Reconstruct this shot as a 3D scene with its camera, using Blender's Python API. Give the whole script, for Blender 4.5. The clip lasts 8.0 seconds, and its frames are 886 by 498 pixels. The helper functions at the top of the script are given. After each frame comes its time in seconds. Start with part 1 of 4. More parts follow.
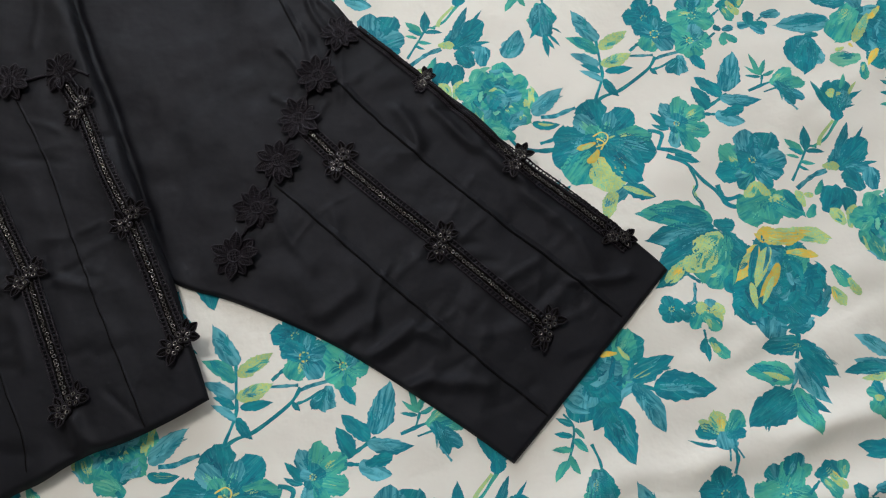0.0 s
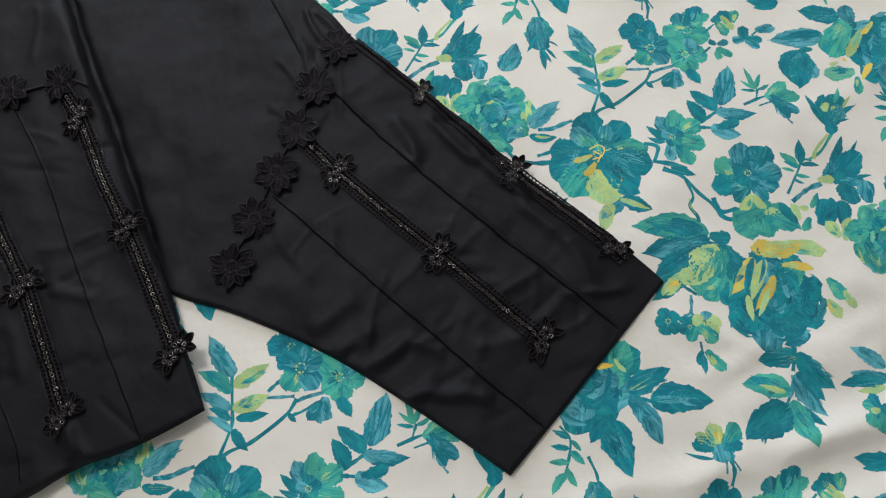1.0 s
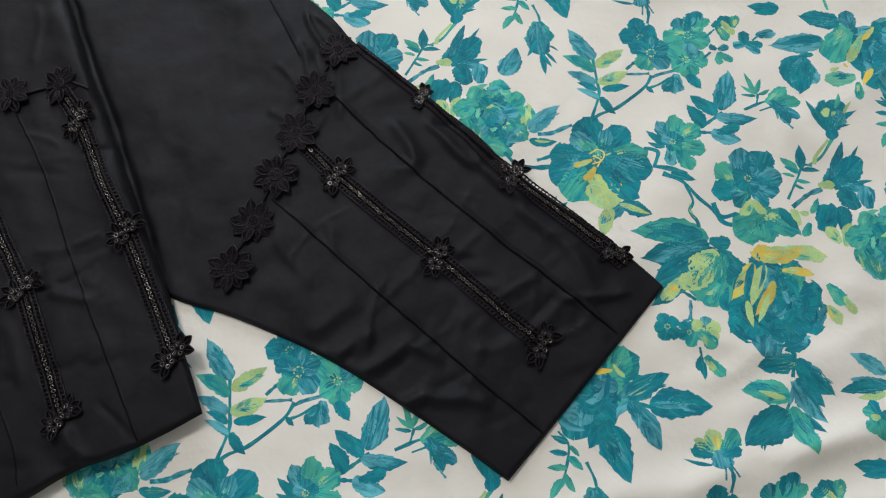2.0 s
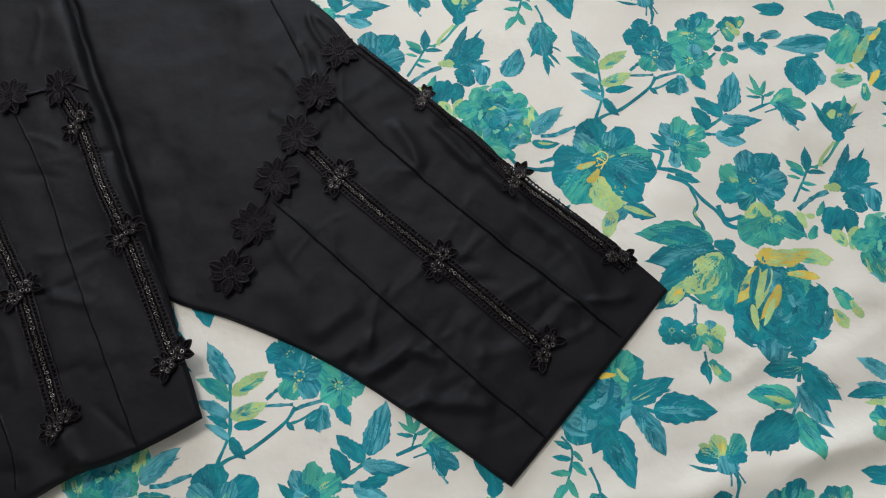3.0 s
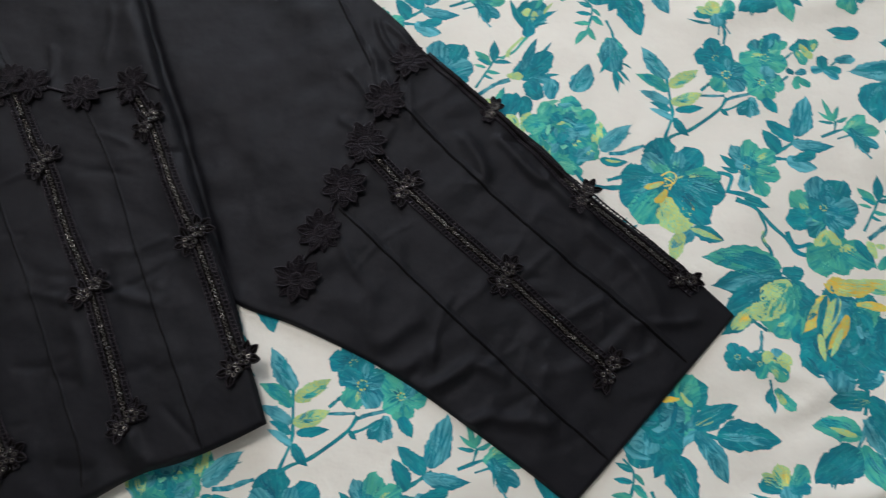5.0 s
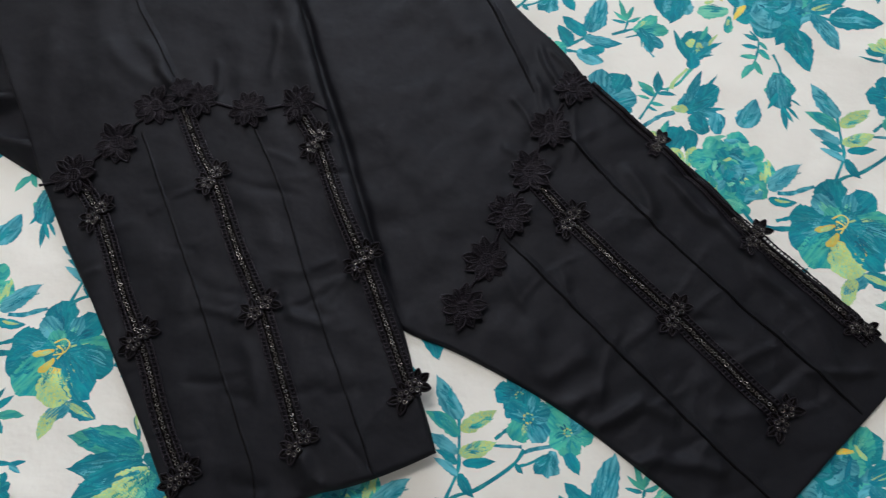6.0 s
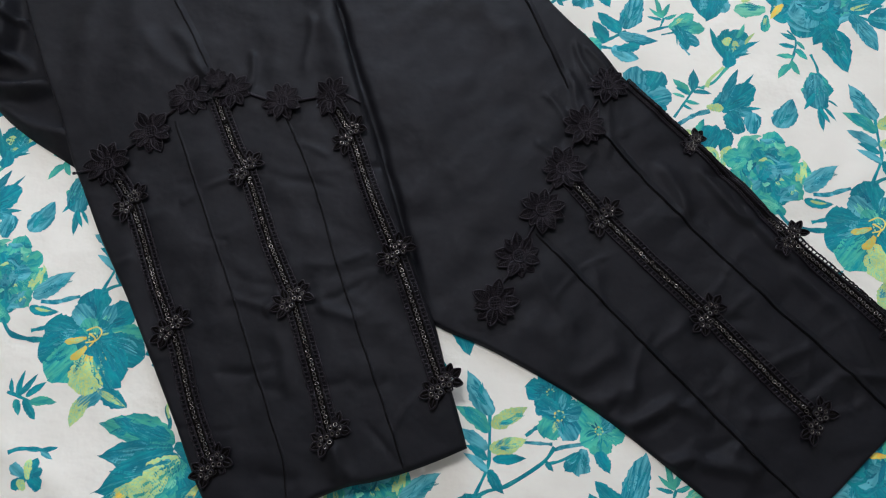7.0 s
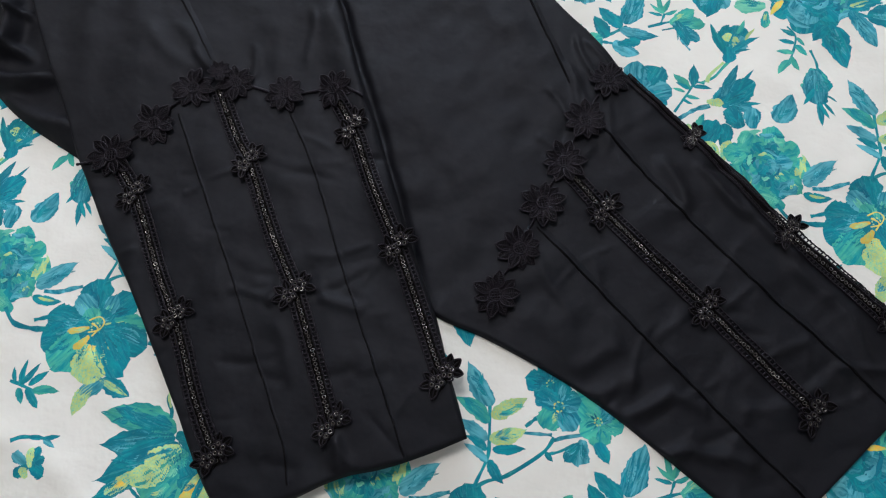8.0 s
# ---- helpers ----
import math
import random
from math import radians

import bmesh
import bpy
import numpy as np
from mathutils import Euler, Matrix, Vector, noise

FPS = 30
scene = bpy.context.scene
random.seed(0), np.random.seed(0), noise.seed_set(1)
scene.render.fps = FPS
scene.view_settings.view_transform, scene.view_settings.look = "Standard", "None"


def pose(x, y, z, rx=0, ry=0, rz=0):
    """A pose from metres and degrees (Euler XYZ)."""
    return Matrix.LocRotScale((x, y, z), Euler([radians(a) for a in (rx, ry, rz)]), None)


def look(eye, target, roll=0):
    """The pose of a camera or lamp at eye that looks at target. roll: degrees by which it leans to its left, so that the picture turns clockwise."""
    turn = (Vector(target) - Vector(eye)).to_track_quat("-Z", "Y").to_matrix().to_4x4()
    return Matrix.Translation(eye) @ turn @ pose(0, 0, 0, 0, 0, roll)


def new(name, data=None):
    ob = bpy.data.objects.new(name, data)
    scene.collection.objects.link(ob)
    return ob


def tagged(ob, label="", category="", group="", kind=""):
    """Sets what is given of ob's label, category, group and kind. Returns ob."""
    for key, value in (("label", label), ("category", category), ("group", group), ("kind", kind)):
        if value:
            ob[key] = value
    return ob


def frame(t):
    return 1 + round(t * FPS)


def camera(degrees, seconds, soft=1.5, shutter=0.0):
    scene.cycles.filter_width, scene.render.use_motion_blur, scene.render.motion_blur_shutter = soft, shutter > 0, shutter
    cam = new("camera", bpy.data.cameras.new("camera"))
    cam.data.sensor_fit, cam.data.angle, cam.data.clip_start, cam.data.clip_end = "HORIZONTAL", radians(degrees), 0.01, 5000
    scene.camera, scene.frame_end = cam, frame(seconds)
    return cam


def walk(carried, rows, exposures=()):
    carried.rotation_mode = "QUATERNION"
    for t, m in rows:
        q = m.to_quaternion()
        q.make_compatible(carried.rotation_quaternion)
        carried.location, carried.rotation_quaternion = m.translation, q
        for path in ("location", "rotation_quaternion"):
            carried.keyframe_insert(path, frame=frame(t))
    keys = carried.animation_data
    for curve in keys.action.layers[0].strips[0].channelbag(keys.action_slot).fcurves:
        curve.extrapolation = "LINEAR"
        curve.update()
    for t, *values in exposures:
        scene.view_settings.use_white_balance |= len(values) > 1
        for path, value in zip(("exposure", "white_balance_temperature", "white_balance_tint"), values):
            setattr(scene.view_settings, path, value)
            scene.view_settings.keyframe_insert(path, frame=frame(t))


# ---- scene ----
cam = camera(64.4, 8.0, 1.2, 0.5)
PATH = [
    (0, (-0.005, -0.262, 0.56), (0.002, 0.316, -1.354), -0.7),
    (0.5, (-0.004, -0.263, 0.56), (0.008, 0.332, -1.35), -0.1),
    (1, (-0.005, -0.263, 0.561), (0.011, 0.348, -1.343), 0.3),
    (1.5, (-0.003, -0.263, 0.561), (0.01, 0.358, -1.34), 0.2),
    (3, (-0.002, -0.259, 0.556), (0.001, 0.364, -1.345), -0.6),
    (3.5, (-0.002, -0.253, 0.555), (-0.003, 0.364, -1.347), -1.0),
    (4, (-0.002, -0.249, 0.557), (-0.009, 0.361, -1.348), -1.2),
    (4.2, (-0.005, -0.248, 0.557), (-0.017, 0.362, -1.348), -1.5),
    (5.3, (-0.079, -0.237, 0.565), (-0.128, 0.362, -1.342), -1.8),
    (5.5, (-0.107, -0.229, 0.569), (-0.182, 0.36, -1.341), -3.7),
    (6, (-0.161, -0.22, 0.569), (-0.273, 0.362, -1.341), -6.0),
    (6.5, (-0.175, -0.218, 0.566), (-0.306, 0.354, -1.346), -7.1),
    (7, (-0.181, -0.222, 0.568), (-0.315, 0.346, -1.345), -7.2),
    (7.5, (-0.18, -0.228, 0.569), (-0.314, 0.344, -1.343), -7.1),
    (8, (-0.181, -0.231, 0.569), (-0.315, 0.342, -1.342), -6.8),
]
walk(cam, [(t, look(eye, target, roll)) for t, eye, target, roll in PATH], [(0, 0.03, 6380, 8), (4.2, 0.02, 6350, 8), (5.5, 0.0, 6250, 9), (6.5, 0.09, 6080, 9), (8, 0.10, 6000, 9)])

# ---- light: a flush ceiling lamp, and daylight through the window behind the bed ----
LAMP = (-0.55, 0.85, 2.10)
lamp_data = bpy.data.lights.new("ceiling_light_glow", "AREA")
lamp_data.shape, lamp_data.size, lamp_data.energy, lamp_data.color = "DISK", 0.55, 19.3, (1.0, 0.90, 0.78)
lamp_ob = new("ceiling_light_glow", lamp_data)
lamp_ob.matrix_world = pose(LAMP[0], LAMP[1], LAMP[2] - 0.035)
day_data = bpy.data.lights.new("window_daylight", "AREA")
day_data.shape, day_data.size, day_data.size_y, day_data.energy, day_data.color = "RECTANGLE", 1.28, 1.18, 21.0, (0.90, 0.96, 1.0)
day_ob = new("window_daylight", day_data)
day_ob.matrix_world = pose(-0.6, 2.27, 1.1, -90, 0, 0)
world = bpy.data.worlds.new("world")
world.use_nodes = True
world.node_tree.nodes["Background"].inputs[0].default_value = (0.6, 0.65, 0.7, 1)
world.node_tree.nodes["Background"].inputs[1].default_value = 0.2
scene.world = world

rng = np.random.default_rng(7)


# ---- materials ----
def rgb(r, g, b):
    """sRGB 0..255 to linear."""
    return tuple((c / 255 / 12.92) if c <= 10 else ((c / 255 + 0.055) / 1.055) ** 2.4 for c in (r, g, b))


class Nodes:
    def __init__(self, name):
        self.mat = bpy.data.materials.new(name)
        self.mat.use_nodes = True
        self.tree = self.mat.node_tree
        self.bsdf = self.tree.nodes["Principled BSDF"]

    def add(self, kind, **settings):
        node = self.tree.nodes.new(kind)
        for key, value in settings.items():
            node.inputs[key].default_value = value
        return node

    def link(self, a, out, b, into):
        self.tree.links.new(a.outputs[out], b.inputs[into])

    def noise(self, scale, detail=3.0, rough=0.55, space="Object"):
        n = self.add("ShaderNodeTexNoise", Scale=scale, Detail=detail, Roughness=rough)
        self.link(self.add("ShaderNodeTexCoord"), space, n, "Vector")
        return n

    def creased(self, scale, detail=2.0):
        """Thin crumple lines between smooth patches."""
        n = self.noise(scale, detail, 0.5)
        n.noise_type = "RIDGED_MULTIFRACTAL"
        n.normalize = True
        return n

    def ramp(self, source, out, stops):
        r = self.add("ShaderNodeValToRGB")
        while len(r.color_ramp.elements) < len(stops):
            r.color_ramp.elements.new(0.5)
        for e, (p, c) in zip(r.color_ramp.elements, stops):
            e.position, e.color = p, (*c, 1) if len(c) == 3 else c
        self.link(source, out, r, "Fac")
        return r

    def bump(self, source, out, strength, distance, prior=None):
        b = self.add("ShaderNodeBump", Strength=strength, Distance=distance)
        self.link(source, out, b, "Height")
        if prior:
            self.link(prior, "Normal", b, "Normal")
        self.link(b, "Normal", self.bsdf, "Normal")
        return b

    def weave(self, scale):
        """Two crossed thread directions."""
        co = self.add("ShaderNodeTexCoord")
        made = []
        for axis in ("X", "Y"):
            w = self.add("ShaderNodeTexWave", Scale=scale, Distortion=1.5, Detail=2.0)
            w.bands_direction = axis
            self.link(co, "Object", w, "Vector")
            made.append(w)
        m = self.add("ShaderNodeMath")
        m.operation = "ADD"
        self.link(made[0], "Fac", m, 0)
        self.link(made[1], "Fac", m, 1)
        return m


def plain(name, colour, rough, scale=30.0, vary=0.12, bump=0.15, depth=0.002, sheen=0.0, metal=0.0, coat=0.0, spec=0.5):
    n = Nodes(name)
    t = n.noise(scale)
    lo, hi = (tuple(max(0, c * k) for c in colour) for k in (1 - vary, 1 + vary))
    n.link(n.ramp(t, "Fac", [(0.3, lo), (0.7, hi)]), "Color", n.bsdf, "Base Color")
    n.bsdf.inputs["Roughness"].default_value = rough
    n.bsdf.inputs["Metallic"].default_value = metal
    n.bsdf.inputs["Specular IOR Level"].default_value = spec
    n.bsdf.inputs["Sheen Weight"].default_value = sheen
    n.bsdf.inputs["Coat Weight"].default_value = coat
    n.bump(t, "Fac", bump, depth)
    return n.mat


def sheet_material():
    n = Nodes("white_cotton")
    big, fine = n.noise(9.0, 4.0), n.noise(220.0, 3.0)
    n.link(n.ramp(big, "Fac", [(0.25, (0.765, 0.75, 0.735)), (0.75, (0.815, 0.80, 0.79))]), "Color", n.bsdf, "Base Color")
    n.bsdf.inputs["Roughness"].default_value = 0.9
    n.bsdf.inputs["Sheen Weight"].default_value = 0.1
    soft = n.bump(n.noise(24.0, 4.0), "Fac", 0.45, 0.006)
    soft = n.bump(n.creased(7.5, 3.0), "Fac", 0.9, 0.013, soft)
    n.bump(n.weave(420.0), 0, 0.12, 0.0003, n.bump(fine, "Fac", 0.12, 0.001, soft))
    return n.mat


def print_material():
    """Dye on cotton: each brush mark has two tones, mixed in streaks along the mark."""
    n = Nodes("printed_dye")
    a, b, g = (n.add("ShaderNodeAttribute") for _ in range(3))
    a.attribute_name, b.attribute_name, g.attribute_name = "tone_a", "tone_b", "grain"
    streak = n.add("ShaderNodeTexNoise", Scale=1.0, Detail=3.5, Roughness=0.6, Distortion=1.0)
    n.link(g, "Vector", streak, "Vector")
    cut = n.ramp(streak, "Fac", [(0.42, (0, 0, 0)), (0.64, (1, 1, 1))])
    mix = n.add("ShaderNodeMix")
    mix.data_type = "RGBA"
    n.link(cut, "Color", mix, 0)
    n.link(a, "Color", mix, 6)
    n.link(b, "Color", mix, 7)
    thin = n.add("ShaderNodeVectorMath")
    thin.operation = "MULTIPLY"
    thin.inputs[1].default_value = (1.1, 2.3, 1.0)
    n.link(g, "Vector", thin, 0)
    dry = n.add("ShaderNodeTexNoise", Scale=1.0, Detail=4.0, Roughness=0.7, Distortion=1.4)
    n.link(thin, "Vector", dry, "Vector")
    brush = n.add("ShaderNodeMix")
    brush.data_type = "RGBA"
    n.link(n.ramp(dry, "Fac", [(0.54, (0, 0, 0)), (0.66, (0.42, 0.42, 0.42))]), "Color", brush, 0)
    n.link(mix, 2, brush, 6)
    brush.inputs[7].default_value = (0.11, 0.44, 0.47, 1)
    mix = brush
    speck = n.noise(320.0, 3.0, 0.7)
    wash = n.noise(60.0, 3.0)
    dim = n.ramp(wash, "Fac", [(0.3, (0.82, 0.82, 0.82)), (0.7, (1.12, 1.12, 1.12))])
    mul = n.add("ShaderNodeMix")
    mul.data_type, mul.blend_type = "RGBA", "MULTIPLY"
    mul.inputs[0].default_value = 1.0
    n.link(mix, 2, mul, 6)
    n.link(dim, "Color", mul, 7)
    pale = n.add("ShaderNodeMix")
    pale.data_type = "RGBA"
    n.link(n.ramp(speck, "Fac", [(0.6, (0, 0, 0)), (0.75, (0.14, 0.14, 0.14))]), "Color", pale, 0)
    n.link(mul, 2, pale, 6)
    pale.inputs[7].default_value = (0.36, 0.60, 0.53, 1)
    n.link(pale, 2, n.bsdf, "Base Color")
    n.bsdf.inputs["Roughness"].default_value = 0.9
    soft = n.bump(n.noise(24.0, 4.0), "Fac", 0.45, 0.006)
    soft = n.bump(n.creased(7.5, 3.0), "Fac", 0.9, 0.013, soft)
    n.bump(n.weave(420.0), 0, 0.12, 0.0003, soft)
    return n.mat


def black_cloth_material():
    n = Nodes("black_cotton_sateen")
    big, fine, hair = n.noise(14.0, 4.0), n.noise(160.0, 4.0), n.noise(900.0, 2.0)
    n.link(n.ramp(big, "Fac", [(0.3, (0.0050, 0.0051, 0.0076)), (0.7, (0.0066, 0.0068, 0.0098))]), "Color", n.bsdf, "Base Color")
    n.link(n.ramp(fine, "Fac", [(0.3, (0.58, 0.58, 0.58)), (0.7, (0.66, 0.66, 0.66))]), "Color", n.bsdf, "Roughness")
    n.bsdf.inputs["Specular IOR Level"].default_value = 0.185
    n.bsdf.inputs["Specular Tint"].default_value = (0.84, 0.86, 1.0, 1)
    first = n.bump(big, "Fac", 0.30, 0.008)
    first = n.bump(n.creased(22.0, 3.0), "Fac", 0.9, 0.0065, first)
    first = n.bump(n.noise(48.0, 2.0, 0.4), "Fac", 0.40, 0.003, first)
    second = n.bump(fine, "Fac", 0.05, 0.001, first)
    n.bump(hair, "Fac", 0.10, 0.0003, second)
    return n.mat


WHITE = sheet_material()
DYE = print_material()
CLOTH = black_cloth_material()
CORD = plain("black_embroidery_thread", (0.0042, 0.0030, 0.0052), 0.40, 900.0, 0.4, 0.3, 0.0003, spec=0.27)
CORD.node_tree.nodes["Principled BSDF"].inputs["Specular Tint"].default_value = (0.86, 0.80, 1.0, 1)
# also colours the cord that puts shade into each pin tuck's crevice
NET = plain("black_embroidery_ground_and_tuck_shade", (0.0026, 0.0022, 0.0026), 0.8, 700.0, 0.4, 0.5, 0.0004, spec=0.08)
SEQUIN = plain("black_sequin_plastic", (0.016, 0.013, 0.015), 0.15, 500.0, 0.3, 0.0, 0.0003, coat=0.7)
WALL = plain("cream_wall_paint", (0.70, 0.67, 0.62), 0.85, 8.0, 0.04, 0.1, 0.002)
CEIL = plain("white_ceiling_paint", (0.78, 0.77, 0.75), 0.9, 8.0, 0.03, 0.1, 0.002)
TILE = plain("beige_floor_tile", (0.42, 0.38, 0.33), 0.35, 5.0, 0.1, 0.05, 0.001)
WOOD = plain("brown_wood", (0.16, 0.09, 0.05), 0.5, 12.0, 0.3, 0.15, 0.002)
TICK = plain("white_mattress_ticking", (0.7, 0.69, 0.67), 0.9, 40.0, 0.05, 0.2, 0.002)
GLASS = plain("window_glass", (0.95, 0.97, 0.97), 0.02, 2.0, 0.02, 0.0)
GLASS.node_tree.nodes["Principled BSDF"].inputs["Transmission Weight"].default_value = 1.0
GLOW = Nodes("lamp_diffuser")
GLOW.bsdf.inputs["Emission Color"].default_value = (1.0, 0.95, 0.9, 1)
GLOW.bsdf.inputs["Emission Strength"].default_value = 6.0
GLOW = GLOW.mat


# ---- mesh helpers ----
def link_mesh(name, verts, faces, material, parent=None, smooth=True):
    me = bpy.data.meshes.new(name)
    me.from_pydata([tuple(map(float, v)) for v in verts], [], faces)
    me.materials.append(material)
    if smooth:
        me.polygons.foreach_set("use_smooth", [True] * len(me.polygons))
    me.update()
    ob = new(name, me)
    if parent:
        ob.parent = parent
    return ob


def part(name, bm, material, parent, label=""):
    bmesh.ops.recalc_face_normals(bm, faces=bm.faces)
    me = bpy.data.meshes.new(name)
    bm.to_mesh(me)
    bm.free()
    me.materials.append(material)
    ob = new(name, me)
    ob.parent = parent
    return tagged(ob, label)


def box(bm, x0, x1, y0, y1, z0, z1, bevel=0.0):
    made = bmesh.ops.create_cube(bm, size=1.0)["verts"]
    for v in made:
        v.co = Vector(((x0 + x1) / 2 + v.co.x * (x1 - x0), (y0 + y1) / 2 + v.co.y * (y1 - y0), (z0 + z1) / 2 + v.co.z * (z1 - z0)))
    if bevel:
        edges = list({e for v in made for e in v.link_edges})
        bmesh.ops.bevel(bm, geom=edges, offset=bevel, segments=4, profile=0.5, affect="EDGES")


def shade_ground(me, count):
    if count:
        me.materials.append(NET)
        me.polygons.foreach_set("material_index", [1] * count + [0] * (len(me.polygons) - count))


class Soup:
    """Vertices and faces gathered for one mesh."""

    def __init__(self):
        self.v, self.f, self.dark = [], [], 0

    def grid(self, rows, closed=False):
        rows = np.asarray(rows, float)
        n, m = rows.shape[:2]
        base = len(self.v)
        self.v.extend(rows.reshape(-1, 3).tolist())
        for i in range(n - 1):
            for j in range(m if closed else m - 1):
                k = (j + 1) % m
                self.f.append((base + i * m + j, base + i * m + k, base + (i + 1) * m + k, base + (i + 1) * m + j))

    def tube(self, path, radius, sides=5, loop=False):
        """A round cord along a path in three dimensions."""
        p = np.asarray(path, float)
        if loop:
            p = np.vstack([p, p[:1]])
            d = np.gradient(np.vstack([p[-2:-1], p, p[1:2]]), axis=0)[1:-1]
        else:
            d = np.gradient(p, axis=0)
        d /= np.linalg.norm(d, axis=1)[:, None] + 1e-12
        side = np.cross(d, (0, 0, 1.0))
        side /= np.linalg.norm(side, axis=1)[:, None] + 1e-12
        up = np.cross(side, d)
        a = np.arange(sides) * 2 * math.pi / sides
        r = np.broadcast_to(np.asarray(radius, float), (len(p),))[:, None, None]
        rows = p[:, None] + r * (np.cos(a)[None, :, None] * side[:, None] + np.sin(a)[None, :, None] * up[:, None])
        self.grid(rows, closed=True)

    def ground(self):
        """What was gathered so far is dark: the ground under the threads, and the shade cord of a tuck."""
        self.dark = len(self.f)

    def make(self, name, material, parent=None, smooth=True):
        ob = link_mesh(name, self.v, self.f, material, parent, smooth)
        shade_ground(ob.data, self.dark)
        return ob


def spline(points, n):
    """n points, evenly spaced, on a smooth curve through the given ones."""
    p = np.asarray(points, float)
    q = np.vstack([2 * p[0] - p[1], p, 2 * p[-1] - p[-2]])
    t = np.linspace(0, 1, 24, endpoint=False)[:, None]
    out = []
    for a, b, c, d in zip(q, q[1:], q[2:], q[3:]):
        out.append(0.5 * (2 * b + (c - a) * t + (2 * a - 5 * b + 4 * c - d) * t ** 2 + (3 * b - a - 3 * c + d) * t ** 3))
    out = np.vstack([*out, p[-1:]])
    run = np.concatenate([[0], np.cumsum(np.linalg.norm(np.diff(out, axis=0), axis=1))])
    s = np.linspace(0, run[-1], n)
    return np.stack([np.interp(s, run, out[:, k]) for k in range(p.shape[1])], axis=1)


LATTICE = rng.random((64, 64))


def bumps(x, y, scale):
    """Smooth value noise, -1 to 1, with cells of the given size in metres."""
    x, y = np.asarray(x, float) / scale + 101.3, np.asarray(y, float) / scale + 57.7
    i, j = np.floor(x).astype(int), np.floor(y).astype(int)
    u, v = x - i, y - j
    u, v = u * u * (3 - 2 * u), v * v * (3 - 2 * v)
    g = lambda a, b: LATTICE[a % 64, b % 64]
    top = g(i, j) * (1 - u) + g(i + 1, j) * u
    low = g(i, j + 1) * (1 - u) + g(i + 1, j + 1) * u
    return 2 * (top * (1 - v) + low * v) - 1


def ridge(x, y, x0, y0, x1, y1, width, height):
    """A soft fold of the cloth along a line, fading at both ends."""
    dx, dy = x1 - x0, y1 - y0
    n = math.hypot(dx, dy)
    s = ((x - x0) * dx + (y - y0) * dy) / n
    wob = 0.004 * np.sin(s * 60.0 + x0 * 900)
    d = ((x - x0) * dy - (y - y0) * dx) / n + wob
    end = np.clip(np.minimum(s, n - s) / (0.3 * n) + 0.6, 0, 1)
    return height * np.exp(-(d / width) ** 2) * end * end * (3 - 2 * end)


# ---- the room, closed round the bed ----
X0, X1, Y0, Y1, FLOOR, TOP = -2.0, 2.0, -2.0, 2.2, -0.55, 2.15


def slab(name, x0, x1, y0, y1, z0, z1, material, label, category):
    bm = bmesh.new()
    box(bm, x0, x1, y0, y1, z0, z1)
    me = bpy.data.meshes.new(name)
    bm.to_mesh(me)
    bm.free()
    me.materials.append(material)
    return tagged(new(name, me), label, category, kind="structure")


slab("floor", X0 - 0.1, X1 + 0.1, Y0 - 0.1, Y1 + 0.1, FLOOR - 0.1, FLOOR, TILE, "plain beige tiled floor of the bedroom", "floor")
slab("ceiling", X0 - 0.1, X1 + 0.1, Y0 - 0.1, Y1 + 0.1, TOP, TOP + 0.1, CEIL, "plain white painted ceiling of the bedroom", "ceiling")


def wall_with_window():
    """The wall behind the bed, with a window opening through it."""
    bm = bmesh.new()
    for x0, x1, z0, z1 in ((X0, -1.25, FLOOR, TOP), (0.05, X1, FLOOR, TOP), (-1.25, 0.05, FLOOR, 0.5), (-1.25, 0.05, 1.7, TOP)):
        box(bm, x0, x1, Y1, Y1 + 0.1, z0, z1)
    me = bpy.data.meshes.new("wall_north")
    bm.to_mesh(me)
    bm.free()
    me.materials.append(WALL)
    tagged(new("wall_north", me), "plain cream painted bedroom wall with a window", "wall", kind="structure")
    root = tagged(new("window_1"), "plain white framed window with clear glass", "window", kind="structure")
    root.location = (-0.6, Y1, 1.1)
    for x0, x1, z0, z1 in ((-0.65, -0.61, -0.6, 0.6), (0.61, 0.65, -0.6, 0.6), (-0.61, 0.61, -0.6, -0.56), (-0.61, 0.61, 0.56, 0.6), (-0.02, 0.02, -0.56, 0.56)):
        bm = bmesh.new()
        box(bm, x0, x1, 0.01, 0.05, z0, z1, 0.004)
        part("window_frame", bm, CEIL, root)
    for x0, x1 in ((-0.61, -0.02), (0.02, 0.61)):
        bm = bmesh.new()
        box(bm, x0, x1, 0.028, 0.032, -0.56, 0.56)
        pane = part("pane", bm, GLASS, root)
        pane.visible_shadow = False


wall_with_window()
slab("wall_south", X0, X1, Y0 - 0.1, Y0, FLOOR, TOP, WALL, "plain cream painted bedroom wall", "wall")
slab("wall_east", X1, X1 + 0.1, Y0 - 0.1, Y1 + 0.1, FLOOR, TOP, WALL, "plain cream painted bedroom wall", "wall")
slab("wall_west", X0 - 0.1, X0, Y0 - 0.1, Y1 + 0.1, FLOOR, TOP, WALL, "plain cream painted bedroom wall", "wall")


